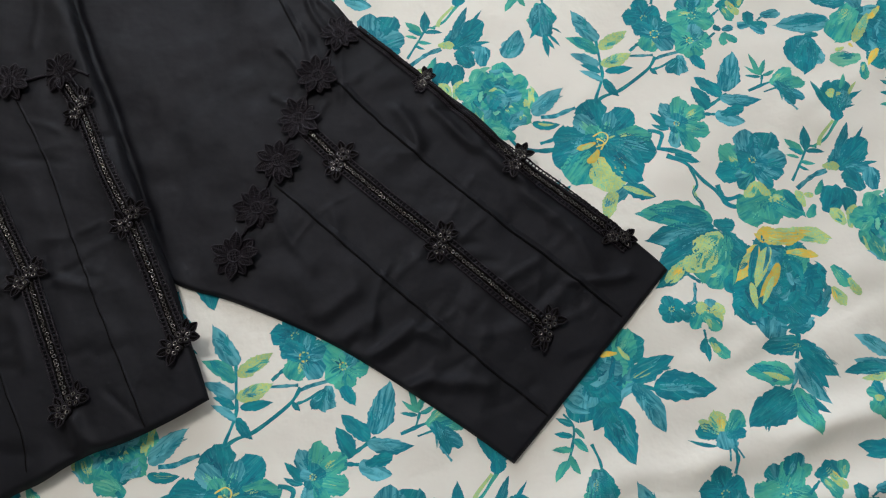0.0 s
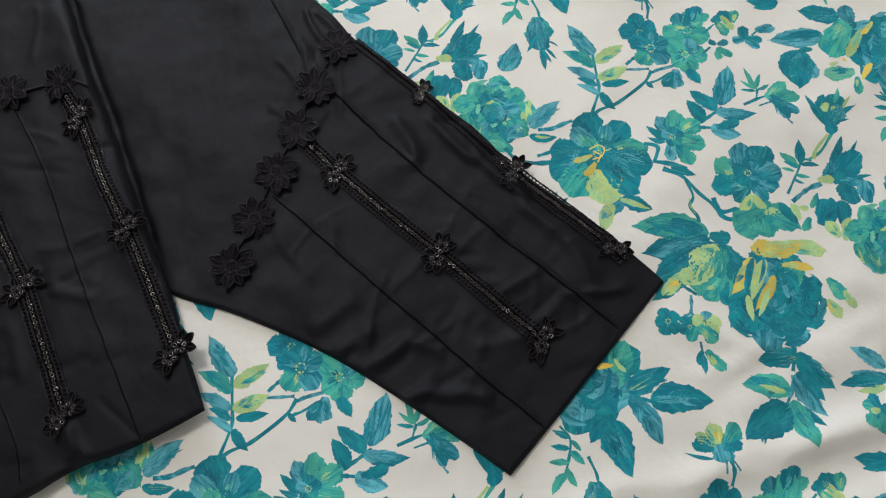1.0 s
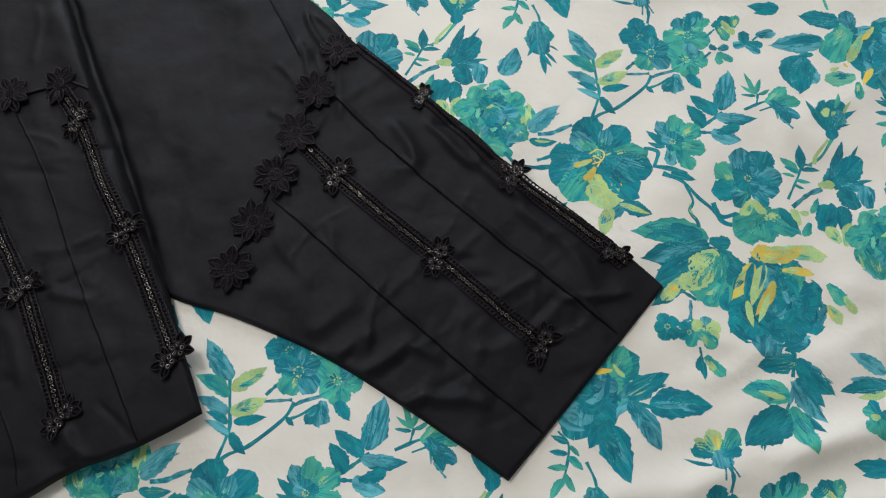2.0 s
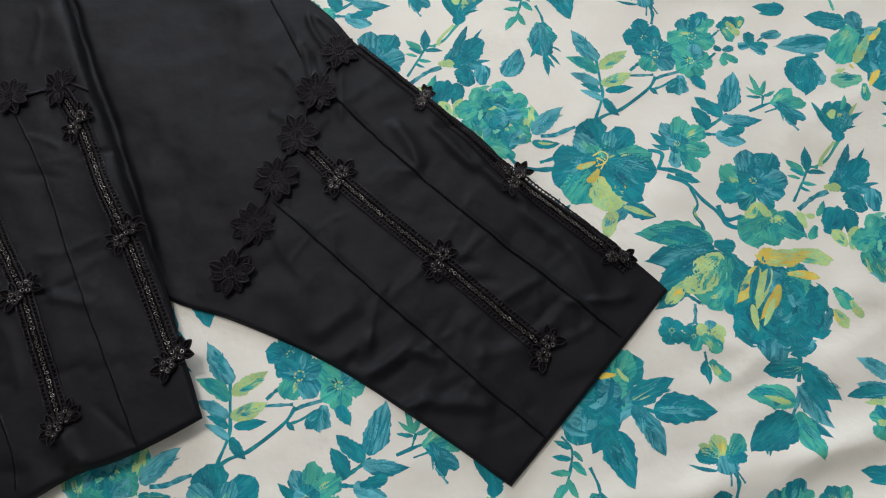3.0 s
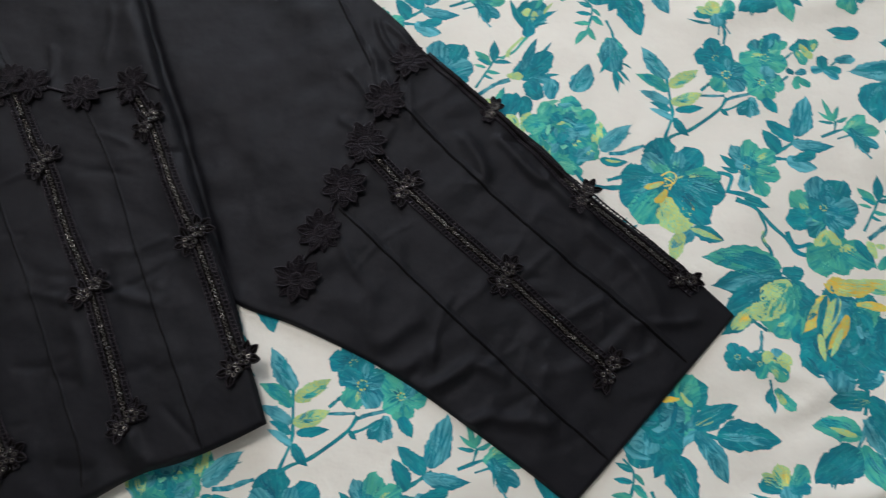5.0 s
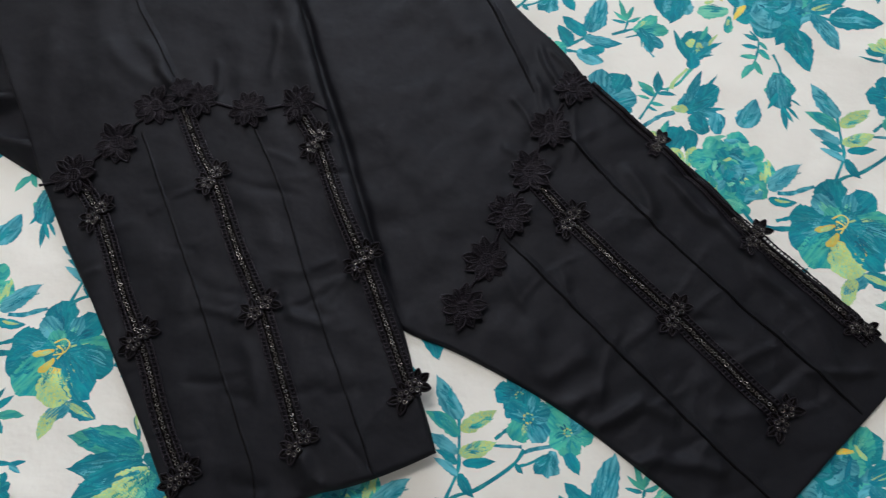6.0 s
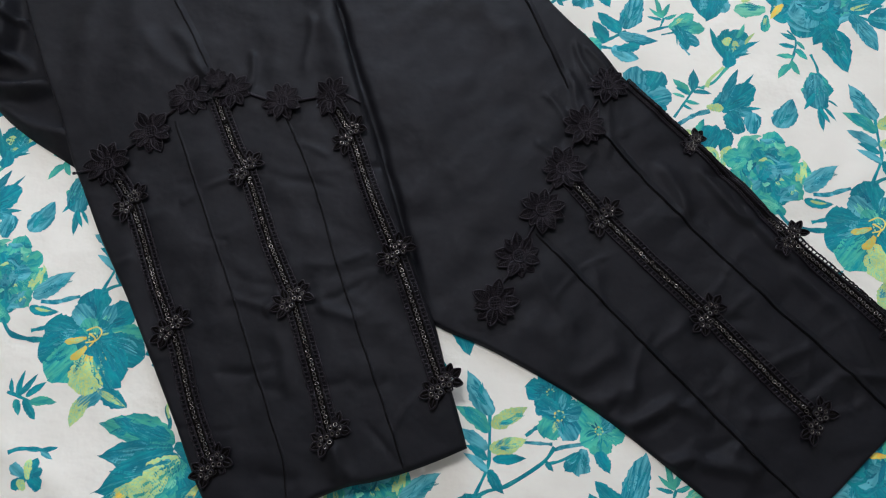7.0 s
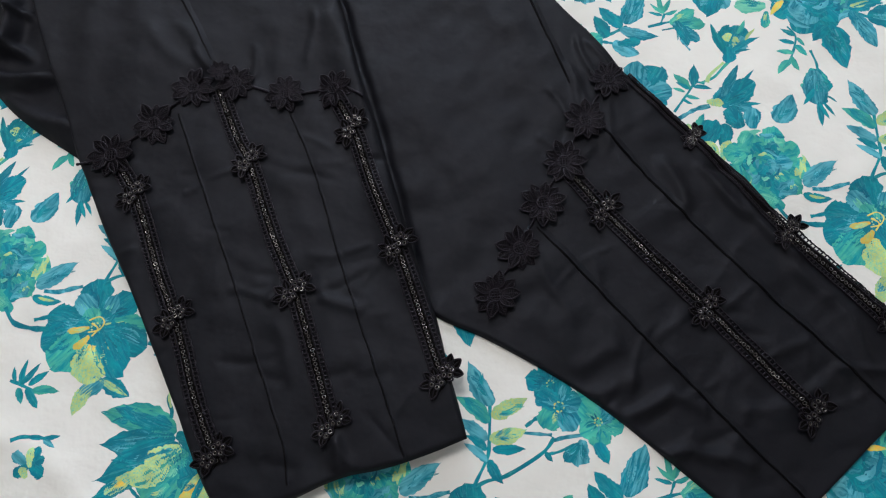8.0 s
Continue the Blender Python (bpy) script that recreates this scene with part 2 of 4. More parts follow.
def ceiling_light():
    root = tagged(new("ceiling_light"), "round flush ceiling light with a white diffuser", "ceiling light")
    root.location = LAMP
    s = Soup()
    a = np.linspace(0, 2 * math.pi, 48, endpoint=False)
    ring = lambda r, z: np.stack([r * np.cos(a), r * np.sin(a), np.full_like(a, z)], 1)
    s.grid([ring(0.285, 0.05), ring(0.30, 0.045), ring(0.30, -0.02), ring(0.29, -0.028), ring(0.28, -0.028), ring(0.28, 0.0)], closed=True)
    tagged(s.make("rim", CEIL, root), "white metal rim")
    s = Soup()
    s.grid([ring(0.278, -0.01), ring(0.15, -0.014), ring(0.001, -0.015)], closed=True)
    s.make("diffuser", GLOW, root)


ceiling_light()

# ---- the bed ----
BX0, BX1, BY0, BY1 = -1.05, 0.95, -0.62, 1.42


def bed():
    root = tagged(new("bed"), "low wooden bed with a thick white mattress", "bed")
    root.location = (0, 0, FLOOR)
    bm = bmesh.new()
    box(bm, BX0 + 0.02, BX1 - 0.02, BY0 + 0.02, BY1 - 0.02, 0.30, 0.546, 0.03)
    part("mattress", bm, TICK, root, "thick white mattress")
    bm = bmesh.new()
    box(bm, BX0, BX1, BY0, BY1, 0.12, 0.30, 0.008)
    part("bed_frame", bm, WOOD, root, "brown wooden frame")
    for x in (BX0 + 0.08, BX1 - 0.08):
        for y in (BY0 + 0.08, BY1 - 0.08):
            bm = bmesh.new()
            box(bm, x - 0.04, x + 0.04, y - 0.04, y + 0.04, 0.0, 0.12, 0.006)
            part("leg", bm, WOOD, root)


bed()


def sheet_z(x, y):
    """The height of the bed sheet: slack cotton with shallow creases."""
    z = 0.0018 * bumps(x, y, 0.11) + 0.0011 * bumps(x + 3 + 0.4 * y, 1.8 * y - 0.5 * x, 0.05) + 0.00030 * bumps(x, y + 5, 0.02)
    for line in CREASES:
        z = z + 2.0 * ridge(x, y, *line)
    far = np.maximum.reduce([BX0 + 0.02 - x, x - BX1 + 0.02, BY0 + 0.02 - y, y - BY1 + 0.02, np.zeros_like(x)])
    return z - np.minimum(far * far * 40, 0.02)


CREASES = [
    (0.06, -0.30, 0.30, -0.235, 0.012, 0.0022), (0.14, -0.33, 0.42, -0.26, 0.010, 0.0022),
    (0.20, -0.19, 0.36, -0.15, 0.010, 0.0014), (0.26, -0.25, 0.40, -0.20, 0.012, 0.0022),
    (0.30, 0.02, 0.42, 0.09, 0.012, 0.0012), (0.15, 0.16, 0.35, 0.20, 0.015, 0.0012),
    (-0.60, -0.10, -0.46, -0.22, 0.012, 0.0012), (-0.62, -0.22, -0.45, -0.30, 0.012, 0.0014),
    (0.17, -0.145, 0.30, -0.185, 0.011, 0.0012), (0.22, -0.215, 0.40, -0.150, 0.014, 0.0016),
    (0.19, -0.275, 0.36, -0.225, 0.012, 0.0018), (0.28, -0.300, 0.45, -0.240, 0.016, 0.0020),
    (0.33, -0.120, 0.42, -0.145, 0.012, 0.0012), (-0.13, -0.28, 0.03, -0.30, 0.012, 0.0012),
    (0.12, 0.03, 0.17, 0.10, 0.013, 0.0009), (0.28, 0.05, 0.36, 0.00, 0.014, 0.0010),
]


def bed_sheet():
    lines = lambda a, b, c, d: np.unique(np.round(np.concatenate([np.arange(a, b, 0.016), np.arange(b, c, 0.003), np.arange(c, d, 0.016), [d]]), 4))
    xs, ys = lines(BX0, -0.80, 0.58, BX1), lines(BY0, -0.44, 0.40, BY1)
    gx, gy = np.meshgrid(xs, ys)
    s = Soup()
    s.grid(np.stack([gx, gy, sheet_z(gx, gy)], -1))
    rim = [(x, BY0) for x in xs] + [(BX1, y) for y in ys[1:]] + [(x, BY1) for x in xs[::-1][1:]] + [(BX0, y) for y in ys[::-1][1:-1]]
    rim = np.array(rim)
    z = sheet_z(rim[:, 0], rim[:, 1])
    mid = np.array([(BX0 + BX1) / 2, (BY0 + BY1) / 2])
    out = np.sign(rim - mid) * (np.abs(np.abs(rim - mid) - np.array([(BX1 - BX0) / 2, (BY1 - BY0) / 2])) < 0.004)
    rows = []
    for k, drop in enumerate((0.0, 0.01, 0.05, 0.12, 0.22)):
        sway = (0.012 + 0.01 * np.sin(np.arange(len(rim)) * 0.35) * drop / 0.2) * min(1, k)
        rows.append(np.column_stack([rim + out * np.reshape(sway, (-1, 1)), z - drop]))
    s.grid(rows, closed=True)
    ob = s.make("bed_sheet", WHITE)
    return tagged(ob, "white cotton bed sheet with teal and yellow floral print", "bed sheet")


SHEET = bed_sheet()

# ---- the floral print: brush marks laid on the sheet, one repeat over and over ----
TONES = {
    "dark": rgb(0, 114, 138), "deep": rgb(0, 94, 122), "mid": rgb(10, 138, 152), "green": rgb(74, 174, 156),
    "blue": rgb(92, 172, 192), "lime": rgb(196, 206, 116), "pale": rgb(118, 196, 172), "gold": rgb(230, 190, 70),
}
BRUSH = {  # first tone, second tone
    "d": ("dark", "mid"), "m": ("mid", "dark"), "g": ("green", "mid"), "b": ("blue", "dark"),
    "y": ("lime", "pale"), "o": ("gold", "lime"), "k": ("deep", "dark"), "p": ("pale", "green"),
}
REPEAT_A, REPEAT_B = np.array((0.310, 0.287)), np.array((-0.018, 0.4145))
motifs, layer = [], [0]


def motif(name):
    motifs.append((name, []))
    layer[0] = 0


def mark(rows, tone, along, across, same=False):
    """One brush mark: rows of points in the plan, with the streaks' own coordinates."""
    a, b = BRUSH[tone]
    ca, cb = np.array(TONES[a]), np.array(TONES[b])
    if tone == "d" and rng.random() < 0.28:
        cb = np.array(TONES["blue"])
    lift = rng.uniform(0.94, 1.22)
    off = rng.random(2) * 40
    grain = np.stack([along * 34 + off[0], across * 190 + off[1], np.full_like(along, off[0])], -1)
    if tone == "y":
        grain = grain * (24.0, 4.4, 1.0)
    elif tone == "o":
        grain = grain * (5.0, 2.0, 1.0)
    if not same:
        layer[0] += 1
    motifs[-1][1].append((np.asarray(rows, float), ca * lift, cb * lift, grain, layer[0]))


def blade(x0, y0, x1, y1, width, tone, profile, rough, n=29, m=7):
    a, b = np.array((x0, y0)), np.array((x1, y1))
    u = np.linspace(0, 1, n)
    d = b - a
    size = math.hypot(*d)
    side = np.array((-d[1], d[0]))
    bend = rng.uniform(-0.07, 0.07) * np.sin(math.pi * u)
    w = profile(u) * width * 0.5
    wave = lambda: sum(rng.uniform(0.3, 0.6) / (1 + 0.06 * k) * np.sin(k * math.pi * u + rng.uniform(0, 6.28)) for k in (1.3, 2.7, 4.6, 8.3, 13.0))
    jag = wave(), wave()
    left, right = w * (1 + rough * jag[0]), w * (1 + rough * jag[1])
    left[1:-1] *= 1 + rough * 0.5 * rng.uniform(-1, 1, n - 2)
    right[1:-1] *= 1 + rough * 0.5 * rng.uniform(-1, 1, n - 2)
    v = np.linspace(-1, 1, m)
    off = np.where(v[None] < 0, left[:, None] * v[None], right[:, None] * v[None]) + bend[:, None]
    reach = u[:, None] * (1 + rough * 0.7 * rng.uniform(-1, 0.5, m)[None] * u[:, None] ** 2)
    rows = a + reach[..., None] * d + off[..., None] * side
    mark(rows, tone, np.repeat(u[:, None] * size, m, 1), off * size)


def bristles(x0, y0, x1, y1, width, tone, count=5):
    """A dry brush stroke: thin hairs side by side, each starting and ending where it will."""
    a, b = np.array((x0, y0)), np.array((x1, y1))
    d = b - a
    side = np.array((-d[1], d[0]))
    size = math.hypot(*d)
    u = np.linspace(0, 1, 6)
    v = np.linspace(-1, 1, 2)
    hump = rng.uniform(-0.10, 0.10)
    for k in range(count):
        c = width * (0.5 * ((k + 0.5) / count - 0.5) * 2 + rng.uniform(-0.06, 0.06))
        s, e = rng.uniform(0.0, 0.35), rng.uniform(0.6, 1.08)
        w = width / count * rng.uniform(0.28, 0.75) * np.sin(math.pi * (0.10 + 0.84 * u)) ** 0.7
        t = s + (e - s) * u
        spread = c * (0.45 + 0.55 * np.sin(math.pi * np.clip(t, 0, 1) * 0.8 + 0.25)) + hump * np.sin(math.pi * np.clip(t, 0, 1))
        off = spread[:, None] + w[:, None] * v[None]
        rows = a + t[:, None, None] * d + off[..., None] * side
        mark(rows, tone, np.repeat(t[:, None] * size, 2, 1), off * size, k > 0)


def leaf(x0, y0, x1, y1, width, tone):
    f = lambda u: (np.maximum(u, 0) ** 0.55 * np.maximum(1 - u, 0) ** 0.8) * 2.15 + 0.01
    blade(x0, y0, x1, y1, width * 1.08, tone, f, 0.12)
    if width > 0.3 and math.hypot(x1 - x0, y1 - y0) > 0.03:
        dx, dy = x1 - x0, y1 - y0
        other = {"d": "b", "b": "d", "g": "d", "m": "k", "y": "g", "o": "y"}[tone]
        side = rng.choice((-1, 1)) * 0.12 * width
        bristles(x0 + dx * 0.1 - dy * side * 0.3, y0 + dy * 0.1 + dx * side * 0.3, x0 + dx * 0.75 - dy * side * 1.6, y0 + dy * 0.75 + dx * side * 1.6, width * 0.42, other, 6)
        for k in range(3):
            t, sg = rng.uniform(0.15, 0.6), rng.choice((-1, 1))
            px, py = x0 + dx * t, y0 + dy * t
            bristles(px, py, px + dx * 0.26 - dy * sg * width * 0.3, py + dy * 0.26 + dx * sg * width * 0.3, 0.34, rng.choice(("d", "m", other)), 4)


def petal(x0, y0, x1, y1, width, tone):
    f = lambda u: (0.22 + 0.78 * np.maximum(u, 0) ** 0.7) * np.maximum(1 - u ** 4.0, 0) ** 0.55 + 0.01
    blade(x0, y0, x1, y1, width * 1.22, tone, f, 0.13)
    dx, dy = x1 - x0, y1 - y0
    if math.hypot(dx, dy) > 0.016:
        for k in range(3):
            other = rng.choice({"d": ("m", "k", "m", "b"), "b": ("d", "p", "d"), "g": ("m", "p", "y"), "m": ("d", "b", "g"), "y": ("g", "o", "p"), "o": ("y", "o", "y")}.get(tone, ("d", "m", "b")))
            c = rng.uniform(-0.3, 0.3) * width
            s = rng.uniform(0.05, 0.3)
            e = s + rng.uniform(0.35, 0.6)
            bristles(x0 + dx * s - dy * c * s, y0 + dy * s + dx * c * s, x0 + dx * e - dy * c * 1.2, y0 + dy * e + dx * c * 1.2, rng.uniform(0.22, 0.5), other)


def stem(width, tone, *points):
    n = 8 * len(points)
    p = spline(points, n)
    d = np.gradient(p, axis=0)
    d /= np.linalg.norm(d, axis=1)[:, None]
    side = np.stack([-d[:, 1], d[:, 0]], 1)
    w = width * (0.5 + 0.16 * np.interp(np.arange(n), np.linspace(0, n, 9), rng.uniform(-1, 1, 9)))
    v = np.linspace(-1, 1, 3)
    rows = p[:, None] + side[:, None] * (w[:, None] * v[None])[..., None]
    run = np.linspace(0, n * 0.004, n)
    mark(rows, tone, np.repeat(run[:, None], 3, 1), w[:, None] * v[None])


def arc(cx, cy, r, a0, a1, width, tone):
    a = np.linspace(a0, a1, 5)
    wob = 1 + 0.06 * rng.uniform(-1, 1, 5)
    n = 9
    p = spline(np.stack([cx + r * wob * np.cos(a), cy + r * wob * np.sin(a)], 1), n)
    d = np.gradient(p, axis=0)
    d /= np.linalg.norm(d, axis=1)[:, None]
    side = np.stack([-d[:, 1], d[:, 0]], 1)
    w = width * 0.5 * np.sin(np.linspace(0.02, math.pi - 0.02, n)) ** 0.8 * (1 + 0.3 * rng.uniform(-1, 1, n))
    v = np.linspace(-1, 1, 3)
    rows = p[:, None] + side[:, None] * (w[:, None] * v[None])[..., None]
    mark(rows, tone, np.repeat(np.linspace(0, r * abs(a1 - a0), n)[:, None], 3, 1), w[:, None] * v[None])


def blossom(cx, cy, r, count, tone, eye):
    turn = rng.uniform(0, 6.28)
    for k in range(count):
        a = turn + k * 2 * math.pi / count + rng.uniform(-0.12, 0.12)
        q = r * rng.uniform(0.88, 1.08)
        petal(cx - 0.08 * r * math.cos(a), cy - 0.08 * r * math.sin(a), cx + q * math.cos(a), cy + q * math.sin(a), 0.95, tone if rng.random() < 0.75 else rng.choice(("m", "g", "b")))
    for k in range(10):
        a = rng.uniform(0, 6.28)
        leaf(cx + 0.06 * r * math.cos(a), cy + 0.06 * r * math.sin(a), cx + r * 0.42 * math.cos(a), cy + r * 0.42 * math.sin(a), 0.2, rng.choice(("k", "d", "m")))
    for k in range(7):
        a = k * 0.9 + turn
        q = r * (0.14 + 0.05 * eye)
        arc(cx, cy, q, a, a + rng.uniform(0.4, 0.8), 0.0014, rng.choice(("y", "o", "y")))


def rose(cx, cy, r, kind):
    outer = {"gold": "dmdmgd", "blue": "dddmgd", "green": "gggmgp"}[kind]
    inner = {"gold": "dmdb", "blue": "ddbd", "green": "bmgm"}[kind]
    for ring, (q, n, w) in enumerate(((1.0, 9, 0.72), (0.80, 8, 0.8), (0.60, 7, 0.9), (0.42, 5, 1.0))):
        turn = rng.uniform(0, 6.28)
        for k in range(n):
            a = turn + k * 2 * math.pi / n
            e = q * r * rng.uniform(0.9, 1.07)
            tone = (outer if ring < 2 else inner)[int(rng.integers(len(outer if ring < 2 else inner)))]
            petal(cx + 0.12 * r * math.cos(a), cy + 0.12 * r * math.sin(a), cx + e * math.cos(a), cy + e * math.sin(a), w, tone)
    for k in range(5):
        a = k * 1.257 + 0.3
        petal(cx - 0.06 * r * math.cos(a), cy - 0.06 * r * math.sin(a), cx + 0.26 * r * math.cos(a), cy + 0.26 * r * math.sin(a), 1.0, inner[k % len(inner)])
    light = {"gold": "bbmgd", "blue": "bbmdb", "green": "bpypbp"}[kind]
    for k in range(46):
        q = r * rng.uniform(0.10, 0.92)
        a = rng.uniform(0, 6.28)
        span = rng.uniform(0.5, 1.3) * (0.55 if q > 0.6 * r else 1.0)
        tone = rng.choice(("k", "d", "m")) if rng.random() < 0.55 else light[int(rng.integers(len(light)))]
        arc(cx, cy, q, a, a + span, r * (rng.uniform(0.07, 0.17) if str(tone) in light else rng.uniform(0.04, 0.10)), str(tone))


motif("flower_spray")
stem(.0028, 'm', (0.182, 0.100), (0.170, 0.089))
stem(.0026, 'd', (0.191, 0.085), (0.168, 0.084))
stem(.003, 'm', (0.193, 0.083), (0.184, 0.070), (0.159, 0.051), (0.144, 0.045), (0.135, 0.039))
stem(.0026, 'd', (0.216, 0.088), (0.200, 0.084), (0.193, 0.081))
stem(.0022, 'm', (0.209, 0.080), (0.197, 0.073), (0.187, 0.070))
stem(.003, 'm', (0.141, 0.102), (0.143, 0.076), (0.143, 0.063), (0.137, 0.046), (0.134, 0.038))
leaf(0.143, 0.102, 0.121, 0.134, .42, 'b')
leaf(0.142, 0.089, 0.114, 0.106, .40, 'g')
leaf(0.143, 0.093, 0.170, 0.111, .42, 'y')
leaf(0.143, 0.076, 0.171, 0.087, .44, 'y')
leaf(0.142, 0.076, 0.117, 0.088, .40, 'b')
leaf(0.146, 0.069, 0.171, 0.072, .33, 'd')
leaf(0.142, 0.068, 0.125, 0.077, .36, 'd')
leaf(0.143, 0.059, 0.124, 0.071, .32, 'b')
leaf(0.144, 0.061, 0.157, 0.045, .45, 'd')
leaf(0.187, 0.072, 0.193, 0.065, .5, 'd')
blossom(0.187, 0.124, 0.019, 5, 'd', .3)
blossom(0.195, 0.107, 0.020, 5, 'd', 1.0)
blossom(0.231, 0.126, 0.022, 5, 'g', .5)
blossom(0.226, 0.099, 0.019, 5, 'g', .2)
petal(0.236, 0.135, 0.238, 0.151, .8, 'd')
petal(0.226, 0.135, 0.223, 0.145, .8, 'd')
petal(0.215, 0.084, 0.213, 0.064, .75, 'b')
petal(0.212, 0.081, 0.202, 0.066, .6, 'd')
leaf(0.225, 0.083, 0.236, 0.068, .6, 'd')
stem(.002, 'm', (0.247, 0.123), (0.257, 0.132))
stem(.002, 'm', (0.242, 0.100), (0.250, 0.107))
petal(0.255, 0.135, 0.269, 0.145, .6, 'd')
petal(0.259, 0.135, 0.269, 0.120, .6, 'g')
petal(0.265, 0.141, 0.275, 0.127, .5, 'y')
petal(0.284, 0.117, 0.272, 0.114, .8, 'd')
petal(0.284, 0.115, 0.283, 0.130, .8, 'm')
petal(0.284, 0.115, 0.296, 0.106, .7, 'd')
petal(0.285, 0.118, 0.300, 0.115, .6, 'm')
stem(.002, 'd', (0.291, 0.120), (0.296, 0.124))
petal(0.295, 0.125, 0.313, 0.128, .6, 'd')
petal(0.256, 0.110, 0.249, 0.114, .9, 'd')
petal(0.257, 0.110, 0.268, 0.113, .7, 'b')
petal(0.258, 0.107, 0.269, 0.097, .6, 'g')
petal(0.258, 0.107, 0.256, 0.093, .6, 'g')
motif("leaf_bud_sprig")
stem(.003, 'm', (0.230, 0.029), (0.246, 0.040), (0.252, 0.044))
stem(.0026, 'd', (0.271, 0.046), (0.289, 0.053), (0.299, 0.055))
leaf(0.250, 0.046, 0.262, 0.086, .5, 'd')
leaf(0.247, 0.042, 0.225, 0.061, .48, 'd')
leaf(0.233, 0.029, 0.221, 0.052, .55, 'd')
leaf(0.245, 0.040, 0.281, 0.037, .36, 'd')
stem(.0028, 'd', (0.228, 0.025), (0.242, 0.024))
leaf(0.239, 0.025, 0.265, 0.016, .55, 'b')
petal(0.244, 0.024, 0.264, 0.031, .55, 'd')
leaf(0.284, 0.062, 0.277, 0.084, .22, 'g')
leaf(0.284, 0.062, 0.291, 0.078, .3, 'g')
leaf(0.286, 0.062, 0.272, 0.071, .24, 'g')
leaf(0.286, 0.061, 0.298, 0.067, .3, 'g')
leaf(0.284, 0.060, 0.271, 0.062, .28, 'm')
stem(.002, 'm', (0.286, 0.062), (0.283, 0.052))
petal(0.291, 0.052, 0.313, 0.068, .6, 'g')
petal(0.294, 0.052, 0.323, 0.054, .5, 'g')
petal(0.294, 0.052, 0.318, 0.037, .5, 'd')
petal(0.297, 0.055, 0.307, 0.030, .45, 'd')
stem(.0016, 'd', (0.296, 0.048), (0.284, 0.044))
stem(.0016, 'd', (0.301, 0.036), (0.310, 0.025))
motif("blue_flower")
petal(0.137, 0.006, 0.128, 0.042, .85, 'd')
petal(0.141, 0.006, 0.164, 0.032, .8, 'd')
petal(0.133, 0.004, 0.096, 0.004, .75, 'd')
petal(0.132, 0.001, 0.096, -0.019, .7, 'd')
petal(0.142, 0.001, 0.180, 0.008, .6, 'g')
petal(0.137, -0.001, 0.108, -0.037, .75, 'g')
petal(0.139, -0.001, 0.143, -0.045, .7, 'y')
petal(0.142, 0.002, 0.183, -0.010, .75, 'd')
petal(0.139, 0.001, 0.169, -0.035, .7, 'd')
petal(0.135, 0.006, 0.115, 0.025, .7, 'b')
petal(0.140, 0.004, 0.147, 0.030, .5, 'b')
blossom(0.137, 0.001, 0.017, 6, 'd', 1.3)
petal(0.132, -0.000, 0.115, -0.006, .35, 'o')
petal(0.134, -0.007, 0.124, -0.019, .5, 'o')
stem(.0011, 'o', (0.130, 0.006), (0.138, 0.010), (0.143, 0.006), (0.140, -0.001), (0.132, -0.004))
stem(.0014, 'o', (0.133, 0.004), (0.139, -0.000), (0.136, -0.007))
stem(.0014, 'y', (0.144, 0.004), (0.149, 0.006))
motif("forked_leaf")
leaf(0.155, -0.040, 0.135, -0.059, .55, 'd')
leaf(0.145, -0.045, 0.136, -0.071, .5, 'y')
leaf(0.154, -0.040, 0.180, -0.052, .5, 'd')
leaf(0.152, -0.041, 0.177, -0.051, .2, 'y')
motif("yellow_eyed_flower")
petal(0.203, 0.017, 0.193, 0.037, .7, 'b')
petal(0.205, 0.017, 0.210, 0.042, .75, 'g')
petal(0.208, 0.017, 0.230, 0.029, .75, 'g')
petal(0.207, 0.013, 0.232, 0.008, .7, 'g')
petal(0.205, 0.012, 0.219, -0.010, .6, 'g')
petal(0.202, 0.012, 0.200, -0.008, .6, 'b')
leaf(0.198, 0.013, 0.182, 0.027, .35, 'm')
leaf(0.197, 0.011, 0.182, 0.016, .3, 'd')
blossom(0.204, 0.016, 0.010, 5, 'd', 1.4)
stem(.003, 'm', (0.178, 0.010), (0.185, 0.009), (0.190, 0.006), (0.188, -0.001), (0.185, -0.008))
stem(.0038, 'd', (0.184, -0.007), (0.200, -0.010), (0.213, -0.015))
leaf(0.199, -0.013, 0.220, -0.021, .35, 'd')
motif("branch")
stem(.0042, 'd', (0.192, -0.014), (0.208, -0.022), (0.220, -0.037), (0.230, -0.047), (0.238, -0.055), (0.251, -0.052))
stem(.0042, 'd', (0.232, -0.042), (0.236, -0.057), (0.244, -0.062), (0.251, -0.060))
stem(.0026, 'm', (0.210, -0.024), (0.215, -0.040), (0.211, -0.049), (0.216, -0.058), (0.217, -0.064))
stem(.0018, 'y', (0.212, -0.042), (0.212, -0.049), (0.215, -0.056))
motif("great_flower")
petal(0.261, -0.028, 0.240, -0.005, .7, 'g')
petal(0.263, -0.028, 0.263, 0.008, .8, 'd')
petal(0.265, -0.028, 0.284, 0.005, .75, 'd')
petal(0.263, -0.028, 0.232, -0.032, .7, 'm')
petal(0.268, -0.028, 0.295, -0.016, .75, 'd')
petal(0.268, -0.028, 0.290, -0.033, .7, 'd')
petal(0.265, -0.030, 0.249, -0.045, .7, 'm')
petal(0.267, -0.033, 0.279, -0.045, .8, 'd')
petal(0.263, -0.029, 0.248, -0.035, .5, 'b')
petal(0.269, -0.029, 0.275, -0.038, .5, 'b')
blossom(0.265, -0.020, 0.014, 6, 'd', .8)
